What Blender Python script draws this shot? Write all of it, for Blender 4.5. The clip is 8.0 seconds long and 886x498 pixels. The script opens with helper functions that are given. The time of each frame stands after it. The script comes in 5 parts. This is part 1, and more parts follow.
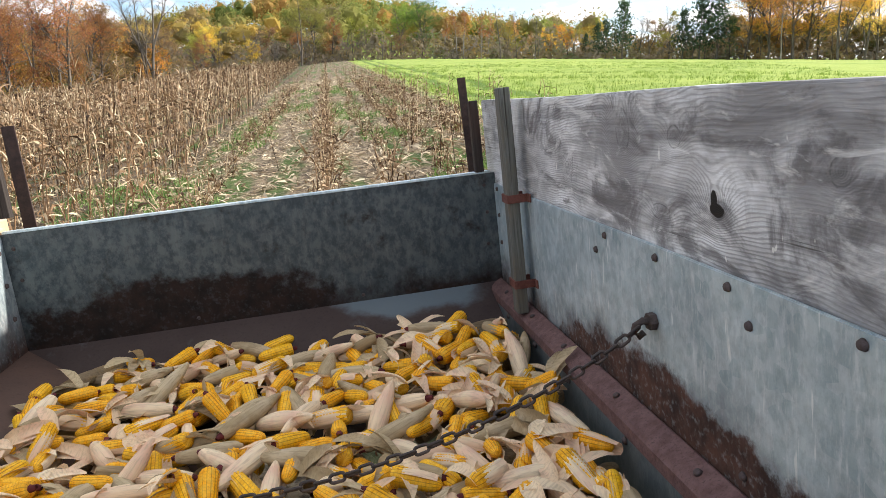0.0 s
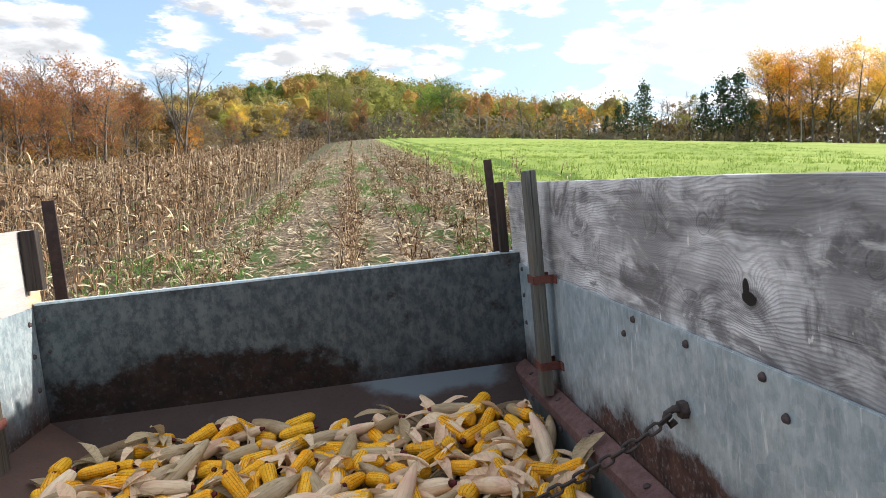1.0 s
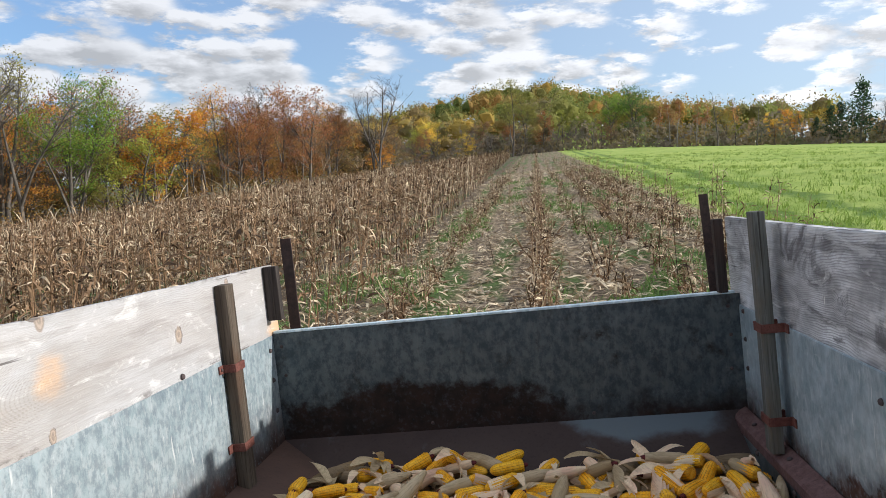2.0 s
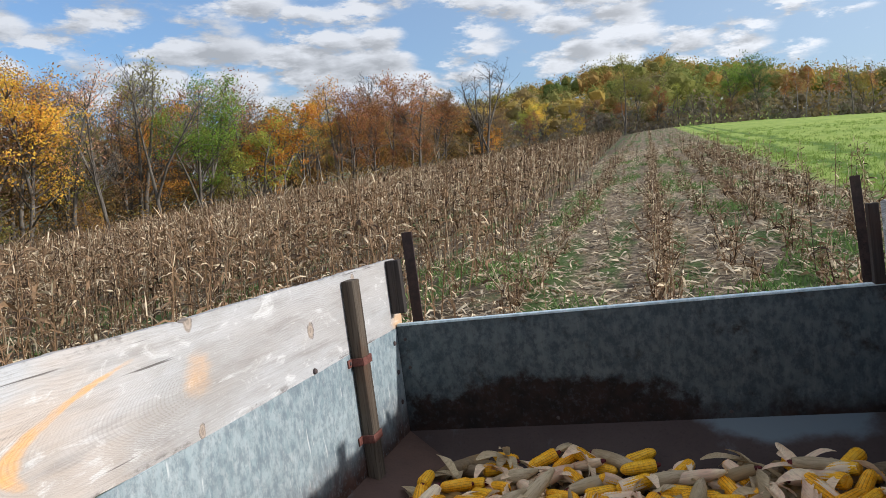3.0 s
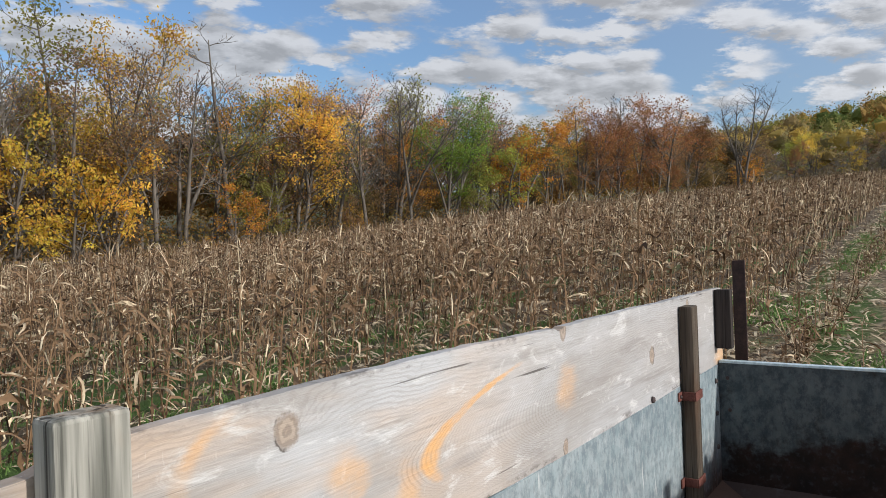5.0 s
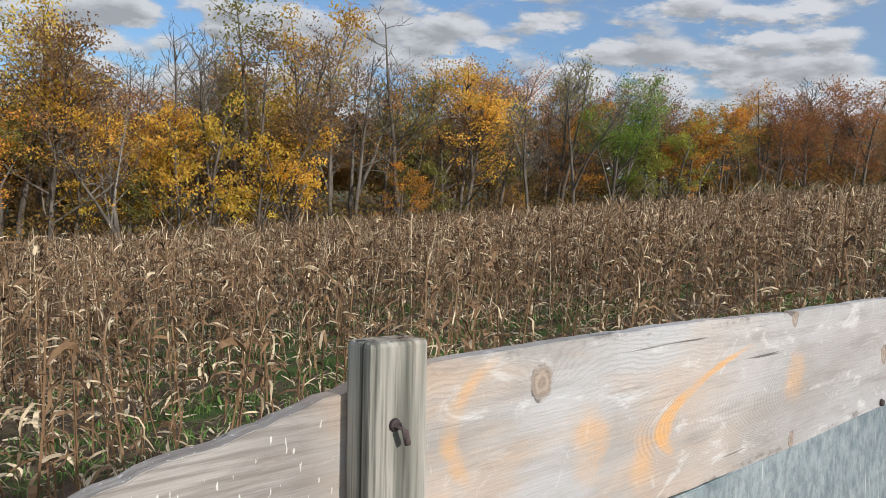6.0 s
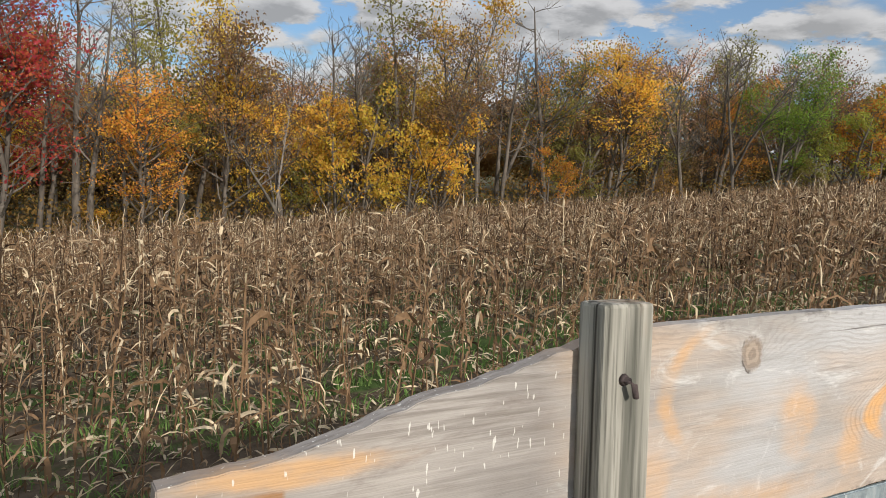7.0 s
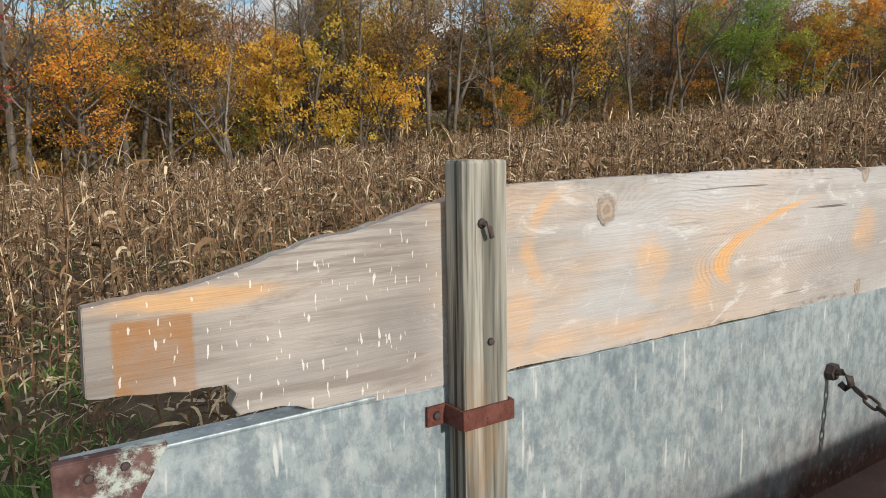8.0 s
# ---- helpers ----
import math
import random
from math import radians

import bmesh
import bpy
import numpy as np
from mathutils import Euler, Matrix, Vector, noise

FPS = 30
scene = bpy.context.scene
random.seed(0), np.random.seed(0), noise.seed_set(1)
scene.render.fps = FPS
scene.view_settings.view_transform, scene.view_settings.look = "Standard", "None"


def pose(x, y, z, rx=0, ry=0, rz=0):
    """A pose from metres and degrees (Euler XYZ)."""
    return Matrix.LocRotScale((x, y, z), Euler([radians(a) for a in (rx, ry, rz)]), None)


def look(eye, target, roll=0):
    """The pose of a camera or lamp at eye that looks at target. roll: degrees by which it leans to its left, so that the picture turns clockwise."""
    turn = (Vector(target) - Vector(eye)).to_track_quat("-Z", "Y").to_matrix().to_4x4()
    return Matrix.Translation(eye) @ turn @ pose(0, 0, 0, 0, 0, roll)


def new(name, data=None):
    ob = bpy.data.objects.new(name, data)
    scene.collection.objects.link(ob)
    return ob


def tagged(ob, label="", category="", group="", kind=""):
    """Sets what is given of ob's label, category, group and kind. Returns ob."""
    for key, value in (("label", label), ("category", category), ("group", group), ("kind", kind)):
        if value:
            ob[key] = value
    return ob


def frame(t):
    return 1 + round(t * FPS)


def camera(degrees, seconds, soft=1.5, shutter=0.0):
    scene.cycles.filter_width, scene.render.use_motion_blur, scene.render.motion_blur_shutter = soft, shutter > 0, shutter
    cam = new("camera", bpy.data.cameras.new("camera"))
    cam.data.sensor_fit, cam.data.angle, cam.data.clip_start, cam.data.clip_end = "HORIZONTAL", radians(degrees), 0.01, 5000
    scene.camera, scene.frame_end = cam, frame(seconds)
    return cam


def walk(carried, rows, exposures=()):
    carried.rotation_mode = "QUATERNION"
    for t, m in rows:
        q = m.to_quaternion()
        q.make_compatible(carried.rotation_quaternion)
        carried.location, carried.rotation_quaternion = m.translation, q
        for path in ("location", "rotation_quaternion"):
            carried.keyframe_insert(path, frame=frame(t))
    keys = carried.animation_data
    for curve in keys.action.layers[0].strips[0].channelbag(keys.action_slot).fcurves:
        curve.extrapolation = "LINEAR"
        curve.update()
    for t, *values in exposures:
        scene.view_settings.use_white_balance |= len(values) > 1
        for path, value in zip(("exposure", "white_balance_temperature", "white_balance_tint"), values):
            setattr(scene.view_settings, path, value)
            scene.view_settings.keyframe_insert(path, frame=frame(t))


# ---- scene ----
cam = camera(64.7, 8.0, 0.7)
# seconds, place, and turn about x, y and z in degrees
PATH = [
    (0.0, -0.102, 0.287, 1.321, 77.80, 0.47, -9.69),
    (0.5, -0.112, 0.284, 1.336, 83.49, 0.10, -9.63),
    (1.0, -0.119, 0.285, 1.335, 83.98, -0.25, -7.86),
    (1.5, -0.173, 0.280, 1.380, 84.88, -0.18, -1.04),
    (1.7, -0.198, 0.280, 1.406, 85.19, 0.21, 2.63),
    (3.0, -0.271, 0.313, 1.469, 83.94, 2.57, 15.84),
    (3.5, -0.378, 0.343, 1.460, 84.86, 3.34, 21.23),
    (4.0, -0.474, 0.341, 1.459, 85.89, 2.08, 26.29),
    (4.2, -0.507, 0.327, 1.471, 86.20, 1.40, 27.70),
    (5.5, -0.693, 0.225, 1.422, 84.62, -3.13, 41.33),
    (6.0, -0.728, 0.168, 1.406, 83.67, -3.69, 48.23),
    (6.5, -0.750, 0.095, 1.397, 82.84, -3.89, 54.86),
    (7.0, -0.722, 0.045, 1.390, 81.84, -3.07, 60.01),
    (7.5, -0.650, 0.027, 1.370, 79.79, -1.37, 61.94),
    (8.0, -0.537, 0.049, 1.328, 76.76, -0.80, 56.12),
]
walk(cam, [(t, pose(x, y, z, rx, ry, rz)) for t, x, y, z, rx, ry, rz in PATH],
     [(0.0, 1.08, 6800, 10), (1.0, 0.92, 6650, 10), (1.5, 0.62, 6500, 10), (3.0, 0.24, 6250, 10), (3.5, 0.14, 6200, 10), (4.0, 0.10, 6250, 10), (5.5, 0.0, 6400, 10), (6.5, 0.0, 6550, 10), (7.5, -0.05, 6950, 10), (8.0, -0.05, 6900, 10)])

# ---- world, sun, exposure ----
# the wagon stands on a slope: its own frame leans against the plumb line
LEANING = Vector((0.09797, -0.02622, 0.99484)).rotation_difference(Vector((0, 0, 1))).to_matrix().to_4x4()
SUN_AZ, SUN_EL = 83.0, 23.5      # degrees clockwise from +y, and over the horizon

world = bpy.data.worlds.new("sky")
scene.world = world
world.use_nodes = True


def build_sky():
    nt = world.node_tree
    nd, ln = nt.nodes, nt.links
    nd.clear()
    sky = nd.new("ShaderNodeTexSky")
    sky.sky_type, sky.sun_disc = "NISHITA", False
    sky.sun_elevation, sky.sun_rotation = radians(SUN_EL), radians(SUN_AZ)
    sky.air_density, sky.dust_density, sky.ozone_density = 1.0, 1.2, 1.6
    co = nd.new("ShaderNodeTexCoord")
    sep = nd.new("ShaderNodeSeparateXYZ")
    ln.new(co.outputs["Generated"], sep.inputs[0])

    def m(op, a, b=None, clamp=False):
        k = nd.new("ShaderNodeMath")
        k.operation, k.use_clamp = op, clamp
        for i, v in enumerate((a, b)):
            if v is None:
                continue
            if isinstance(v, (int, float)):
                k.inputs[i].default_value = v
            else:
                ln.new(v, k.inputs[i])
        return k.outputs[0]

    # broken cumulus, flattened, and closer together towards the horizon
    low = m("ADD", m("MULTIPLY", m("ABSOLUTE", sep.outputs[2]), 1.2), 0.55)
    vec = nd.new("ShaderNodeCombineXYZ")
    ln.new(m("DIVIDE", sep.outputs[0], low), vec.inputs[0]), ln.new(m("DIVIDE", sep.outputs[1], low), vec.inputs[1])
    ln.new(m("MULTIPLY", sep.outputs[2], 2.9), vec.inputs[2])

    def moved(off):
        mp = nd.new("ShaderNodeMapping")
        mp.inputs["Location"].default_value = off
        ln.new(vec.outputs[0], mp.inputs[0])
        return mp.outputs[0]

    def fbm(scale, detail, rough, off):
        n = nd.new("ShaderNodeTexNoise")
        n.inputs["Scale"].default_value, n.inputs["Detail"].default_value = scale, detail
        n.inputs["Roughness"].default_value = rough
        ln.new(moved(off), n.inputs["Vector"])
        return n.outputs[0]

    def puffs(off):
        """Round heads of cloud, frayed by finer noise, where the broad cover allows them."""
        wob = nd.new("ShaderNodeVectorMath")
        wob.operation = "MULTIPLY_ADD"
        fine = nd.new("ShaderNodeTexNoise")
        fine.inputs["Scale"].default_value, fine.inputs["Detail"].default_value = 19.0, 6
        fine.inputs["Roughness"].default_value = 0.62
        at_off = moved(off)
        ln.new(at_off, fine.inputs["Vector"])
        ln.new(fine.outputs["Color"], wob.inputs[0])
        wob.inputs[1].default_value = (0.10, 0.10, 0.10)
        ln.new(at_off, wob.inputs[2])
        cell = nd.new("ShaderNodeTexVoronoi")
        cell.feature = "SMOOTH_F1"
        cell.inputs["Scale"].default_value, cell.inputs["Smoothness"].default_value = 10.0, 0.45
        ln.new(wob.outputs[0], cell.inputs["Vector"])
        head = m("SUBTRACT", 0.78, cell.outputs["Distance"])
        return m("ADD", m("MULTIPLY", head, 0.55), m("MULTIPLY", fine.outputs[0], 0.42))

    big = fbm(2.5, 3, 0.5, (1.7, 5.2, 0))
    cover = m("ADD", puffs((0, 0, 0)), m("MULTIPLY", big, 1.0))
    above = m("ADD", puffs((0.012, 0.004, 0.045)), m("MULTIPLY", big, 1.0))
    ramp = nd.new("ShaderNodeMapRange")
    ramp.interpolation_type = "SMOOTHSTEP"
    ramp.inputs["From Min"].default_value, ramp.inputs["From Max"].default_value = 0.735, 0.900
    ln.new(cover, ramp.inputs["Value"])
    # their undersides are grey: more cloud lies above
    grey = nd.new("ShaderNodeMapRange")
    grey.inputs["From Min"].default_value, grey.inputs["From Max"].default_value = -0.10, 0.16
    grey.inputs["To Min"].default_value, grey.inputs["To Max"].default_value = 1.0, 0.56
    ln.new(m("ADD", m("SUBTRACT", above, cover), m("MULTIPLY", m("MAXIMUM", m("SUBTRACT", cover, 0.92), 0.0), 0.9)), grey.inputs["Value"])
    # clouds lit by the sun, brighter towards it
    sun_dir = Vector((math.sin(radians(SUN_AZ)) * math.cos(radians(SUN_EL)), math.cos(radians(SUN_AZ)) * math.cos(radians(SUN_EL)), math.sin(radians(SUN_EL))))
    dot = nd.new("ShaderNodeVectorMath")
    dot.operation = "DOT_PRODUCT"
    ln.new(co.outputs["Generated"], dot.inputs[0])
    dot.inputs[1].default_value = sun_dir
    near = m("POWER", m("MAXIMUM", m("ADD", m("MULTIPLY", dot.outputs["Value"], 0.5), 0.5), 0.0), 3.0)
    bright = m("ADD", m("MULTIPLY", near, 4.6), 5.7)
    cloud = nd.new("ShaderNodeMix")
    cloud.data_type = "RGBA"
    lum = nd.new("ShaderNodeVectorMath")
    lum.operation = "SCALE"
    lum.inputs[0].default_value = (1.0, 1.01, 1.04)
    ln.new(m("MULTIPLY", bright, grey.outputs[0]), lum.inputs["Scale"])
    ln.new(m("MULTIPLY", ramp.outputs[0], 0.92), cloud.inputs["Factor"])
    # the clear sky, with a thin veil of haze
    blue = nd.new("ShaderNodeVectorMath")
    blue.operation = "MULTIPLY_ADD"
    ln.new(sky.outputs[0], blue.inputs[0])
    blue.inputs[1].default_value = (0.54, 0.76, 1.02)
    blue.inputs[2].default_value = (0.28, 0.40, 0.55)
    # the haze thickens towards the sun
    toward = nd.new("ShaderNodeVectorMath")
    toward.operation = "DOT_PRODUCT"
    ln.new(co.outputs["Generated"], toward.inputs[0])
    toward.inputs[1].default_value = (math.sin(radians(SUN_AZ)), math.cos(radians(SUN_AZ)), 0.35)
    haze = nd.new("ShaderNodeMix")
    haze.data_type = "RGBA"
    ln.new(m("ADD", m("MULTIPLY", m("POWER", m("MAXIMUM", m("ADD", m("MULTIPLY", toward.outputs["Value"], 0.5), 0.5), 0.0), 2.0), 0.85), 0.06, True), haze.inputs["Factor"])
    ln.new(blue.outputs[0], haze.inputs["A"])
    haze.inputs["B"].default_value = (4.9, 5.5, 5.9, 1.0)
    ln.new(haze.outputs["Result"], cloud.inputs["A"])
    ln.new(lum.outputs[0], cloud.inputs["B"])
    bg, out = nd.new("ShaderNodeBackground"), nd.new("ShaderNodeOutputWorld")
    ln.new(cloud.outputs["Result"], bg.inputs[0])
    bg.inputs[1].default_value = 0.115
    ln.new(bg.outputs[0], out.inputs[0])
    return sun_dir


SUN_DIR = build_sky()
sun = new("sun", bpy.data.lights.new("sun", "SUN"))
sun.data.energy, sun.data.angle, sun.data.color = 3.6, radians(0.9), (1.0, 0.94, 0.85)
sun.matrix_world = look(SUN_DIR * 50, (0, 0, 0))


# ---- materials ----
class Nodes:
    """Short hand for a procedural material."""

    def __init__(self, name, rough=0.7, metal=0.0, spec=0.4):
        self.mat = bpy.data.materials.new(name)
        self.mat.use_nodes = True
        self.nt = self.mat.node_tree
        self.nd, self.ln = self.nt.nodes, self.nt.links
        self.bsdf = self.nd["Principled BSDF"]
        self.bsdf.inputs["Roughness"].default_value = rough
        self.bsdf.inputs["Metallic"].default_value = metal
        self.bsdf.inputs["Specular IOR Level"].default_value = spec
        self.co = self.nd.new("ShaderNodeTexCoord").outputs["Object"]
        self.xyz = None

    def put(self, v, socket):
        if isinstance(v, (int, float)):
            socket.default_value = v
        elif isinstance(v, tuple):
            socket.default_value = (*v, 1.0) if len(v) == 3 and len(socket.default_value) == 4 else v
        else:
            self.ln.new(v, socket)

    def axis(self, i):
        if self.xyz is None:
            self.xyz = self.nd.new("ShaderNodeSeparateXYZ")
            self.ln.new(self.co, self.xyz.inputs[0])
        return self.xyz.outputs[i]

    def math(self, op, a, b=0.0, clamp=False):
        k = self.nd.new("ShaderNodeMath")
        k.operation, k.use_clamp = op, clamp
        self.put(a, k.inputs[0]), self.put(b, k.inputs[1])
        return k.outputs[0]

    def scaled(self, s, off=(0, 0, 0)):
        mp = self.nd.new("ShaderNodeMapping")
        mp.inputs["Scale"].default_value, mp.inputs["Location"].default_value = s, off
        self.ln.new(self.co, mp.inputs[0])
        return mp.outputs[0]

    def noise(self, scale, detail=4, rough=0.55, stretch=(1, 1, 1), off=(0, 0, 0), warp=0.0):
        n = self.nd.new("ShaderNodeTexNoise")
        n.inputs["Scale"].default_value, n.inputs["Detail"].default_value = scale, detail
        n.inputs["Roughness"].default_value, n.inputs["Distortion"].default_value = rough, warp
        self.ln.new(self.scaled(stretch, off), n.inputs["Vector"])
        return n.outputs[0]

    def cells(self, scale, stretch=(1, 1, 1), feature="F1", out="Distance", rand=1.0):
        n = self.nd.new("ShaderNodeTexVoronoi")
        n.feature = feature
        n.inputs["Scale"].default_value = scale
        n.inputs["Randomness"].default_value = rand
        self.ln.new(self.scaled(stretch), n.inputs["Vector"])
        return n.outputs[out]

    def ramp(self, v, lo, hi, a=0.0, b=1.0, smooth=True):
        r = self.nd.new("ShaderNodeMapRange")
        if smooth:
            r.interpolation_type = "SMOOTHSTEP"
        r.inputs["From Min"].default_value, r.inputs["From Max"].default_value = lo, hi
        r.inputs["To Min"].default_value, r.inputs["To Max"].default_value = a, b
        self.put(v, r.inputs["Value"])
        return r.outputs[0]

    def mix(self, f, a, b, blend="MIX"):
        k = self.nd.new("ShaderNodeMix")
        k.data_type, k.blend_type = "RGBA", blend
        self.put(f, k.inputs["Factor"]), self.put(a, k.inputs["A"]), self.put(b, k.inputs["B"])
        return k.outputs["Result"]

    def spot(self, y, z, ry, rz, ax=(1, 2)):
        """1 at the middle of an ellipse in a plane of the wagon's frame, 0 from its rim on."""
        a = self.math("POWER", self.math("DIVIDE", self.math("SUBTRACT", self.axis(ax[0]), y), ry), 2.0)
        b = self.math("POWER", self.math("DIVIDE", self.math("SUBTRACT", self.axis(ax[1]), z), rz), 2.0)
        return self.math("SUBTRACT", 1.0, self.math("SQRT", self.math("ADD", a, b)), True)

    def info(self, name):
        return self.nd.new("ShaderNodeObjectInfo").outputs[name]

    def island(self):
        return self.nd.new("ShaderNodeNewGeometry").outputs["Random Per Island"]

    def done(self, colour, rough=None, bump=None, strength=0.3, dist=0.01, metal=None):
        self.put(colour, self.bsdf.inputs["Base Color"])
        if rough is not None:
            self.put(rough, self.bsdf.inputs["Roughness"])
        if metal is not None:
            self.put(metal, self.bsdf.inputs["Metallic"])
        if bump is not None:
            k = self.nd.new("ShaderNodeBump")
            k.inputs["Strength"].default_value, k.inputs["Distance"].default_value = strength, dist
            self.put(bump, k.inputs["Height"])
            self.ln.new(k.outputs[0], self.bsdf.inputs["Normal"])
        return self.mat


def galvanised(name, rust_from, rust_full, blotch, tone=1.0, extra=None, dim=1.0, mottle=0.35):
    """Weathered zinc sheet: spangle, pale runs, and rust that climbs from the bottom seam."""
    n = Nodes(name, 0.5, 0.35)
    spangle = n.cells(38, out="Color")
    hue = n.nd.new("ShaderNodeSeparateColor")
    n.ln.new(spangle, hue.inputs[0])
    cloudy = n.noise(5.5, 5, 0.6)
    runs = n.noise(70, 6, 0.7, (1, 1, 0.22))
    drip = n.ramp(n.noise(70, 2, 0.5, (1, 1, 0.13), (4, 2, 1)), 0.66, 0.74)
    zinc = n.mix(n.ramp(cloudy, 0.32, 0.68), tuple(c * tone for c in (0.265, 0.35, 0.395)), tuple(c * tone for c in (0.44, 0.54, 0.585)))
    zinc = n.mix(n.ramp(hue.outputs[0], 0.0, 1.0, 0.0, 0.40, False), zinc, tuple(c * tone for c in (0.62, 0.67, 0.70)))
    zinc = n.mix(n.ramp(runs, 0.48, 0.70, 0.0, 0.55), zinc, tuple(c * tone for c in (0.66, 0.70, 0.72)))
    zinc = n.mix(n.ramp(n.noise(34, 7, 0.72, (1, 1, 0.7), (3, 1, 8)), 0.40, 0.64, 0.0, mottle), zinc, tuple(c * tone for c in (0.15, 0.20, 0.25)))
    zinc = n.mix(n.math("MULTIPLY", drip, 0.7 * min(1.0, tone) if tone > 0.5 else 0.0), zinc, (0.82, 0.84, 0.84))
    wob = n.math("ADD", n.axis(2), n.math("MULTIPLY", n.math("SUBTRACT", n.noise(blotch, 5, 0.62), 0.5), 0.34))
    mask = n.ramp(wob, rust_full, rust_from, 1.0, 0.0)
    if extra:
        mask = n.math("MAXIMUM", mask, extra(n))
    mask = n.math("MULTIPLY", mask, n.ramp(n.noise(60, 4, 0.6), 0.25, 0.5, 0.75, 1.0))
    rust = n.mix(n.ramp(n.noise(14, 5, 0.65), 0.3, 0.7), tuple(c * dim for c in (0.022, 0.010, 0.008)), tuple(c * dim for c in (0.085, 0.036, 0.024)))
    rust = n.mix(n.ramp(n.noise(40, 3, 0.6, (1, 1, 0.5)), 0.5, 0.75, 0.0, 0.6), rust, tuple(c * dim for c in (0.085, 0.05, 0.042)))
    col = n.mix(mask, zinc, rust)
    return n.done(col, n.ramp(mask, 0, 1, 0.50, 0.88), n.math("ADD", n.noise(120, 3, 0.6), n.math("MULTIPLY", mask, n.noise(45, 4, 0.7))), 0.16, 0.004, n.ramp(mask, 0, 1, 0.35, 0.0))


def weathered_board(name, knots, pale, dark, hole=None, seed=0.0, waviness=0.020, lines=34.0, ring_low=0.05, ring_high=0.42, blotch=0.3, swirl=0.12):
    """Grain that runs along y and flows round the knots; knots: y, z, half length, half height."""
    n = Nodes(name, 0.82, 0.0, 0.25)
    base = n.math("ADD", n.axis(2), n.math("MULTIPLY", n.math("SUBTRACT", n.noise(1.5, 3, 0.5, (1, 1, 1.5), (seed, seed, 0)), 0.5), waviness * 8))
    base = n.math("ADD", base, n.math("MULTIPLY", n.math("SUBTRACT", n.noise(9, 3, 0.5, (1, 0.5, 1), (seed, 1, 0)), 0.5), waviness))
    knot_mask = rims = None
    for y, z, ry, rz in knots:
        d = n.spot(y, z, ry * 3.0, rz * 3.0)
        base = n.math("ADD", base, n.math("MULTIPLY", n.math("POWER", d, 2.0), rz * 2.6))
        core = n.spot(y, z, ry, rz)
        core = n.math("ADD", core, n.math("MULTIPLY", n.math("MULTIPLY", n.math("SUBTRACT", n.noise(48, 4, 0.6), 0.5), 0.3), n.ramp(core, 0.0, 0.2)))
        rim = n.math("MULTIPLY", n.ramp(core, 0.0, 0.09), n.ramp(core, 0.12, 0.26, 1.0, 0.0))
        rims = rim if rims is None else n.math("MAXIMUM", rims, rim)
        k = n.math("MULTIPLY", n.ramp(core, 0.0, 0.6), 0.38)
        knot_mask = k if knot_mask is None else n.math("MAXIMUM", knot_mask, k)
    base = n.math("ADD", base, n.math("MULTIPLY", n.math("SUBTRACT", n.noise(38, 3, 0.6, (1, 0.25, 1), (seed, 4, 0)), 0.5), 0.012))
    rings = n.math("SINE", n.math("MULTIPLY", base, lines * 2 * math.pi))
    fine = n.noise(150, 4, 0.65, (1, 0.035, 1), (seed, 0, 0))
    streak = n.noise(26, 4, 0.6, (1, 0.06, 1), (seed, 3, 0))
    large = n.noise(3.2, 4, 0.55, (1, 0.6, 1.2), (seed, 7, 0))
    late = n.ramp(n.math("ADD", n.math("MULTIPLY", rings, 0.5), n.math("MULTIPLY", fine, 0.9)), 0.25, 1.0)
    large = n.math("ADD", n.math("MULTIPLY", large, 0.65), n.math("MULTIPLY", n.noise(9, 4, 0.6, (1, 0.7, 1), (seed, 1, 3), 0.8), 0.35))
    col = n.mix(n.ramp(large, 0.36, 0.64), pale, tuple(blotch * a + (1 - blotch) * b for a, b in zip(pale, dark)))
    col = n.mix(n.math("MULTIPLY", late, n.ramp(n.noise(4, 3, 0.5, (1, 0.5, 1), (seed, 2, 6)), 0.35, 0.7, ring_low, ring_high)), col, dark)
    col = n.mix(n.ramp(streak, 0.47, 0.72, 0.0, 0.62), col, dark)
    flow = n.noise(6, 7, 0.66, (1, 0.55, 0.9), (seed, 2, 1), 1.6)
    col = n.mix(n.ramp(flow, 0.50, 0.66, 0.0, swirl), col, dark)
    col = n.mix(n.ramp(n.noise(11, 6, 0.65, (1, 0.35, 1.2), (seed, 6, 5), 1.8), 0.54, 0.68, 0.0, swirl * 0.7), col, tuple(min(0.8, c * 1.15) for c in pale))
    if knot_mask is not None:
        col = n.mix(n.math("MULTIPLY", knot_mask, n.ramp(n.noise(60, 3, 0.6, (1, 0.5, 1)), 0.3, 0.7, 0.35, 0.8)), col, tuple(c * 0.55 for c in dark))
    if rims is not None:
        col = n.mix(n.math("MULTIPLY", rims, n.ramp(n.noise(30, 3, 0.6), 0.38, 0.62, 0.0, 0.55)), col, tuple(c * 0.5 for c in dark))
    if hole:
        for y, z, ry, rz in hole:
            h = n.ramp(n.math("ADD", n.spot(y, z, ry, rz), n.math("MULTIPLY", n.math("SUBTRACT", n.noise(40, 3), 0.5), 0.5)), 0.18, 0.34)
            col = n.mix(h, col, (0.022, 0.018, 0.016))
    spots = n.ramp(n.noise(38, 2, 0.5, (1, 1, 0.55), (seed, 5, 2)), 0.725, 0.76)
    col = n.mix(n.math("MULTIPLY", spots, 0.75), col, (0.80, 0.79, 0.76))
    check = n.ramp(n.noise(48, 3, 0.7, (1, 0.022, 1), (seed, 9, 4)), 0.68, 0.74)
    col = n.mix(n.math("MULTIPLY", check, 0.7), col, (0.05, 0.045, 0.04))
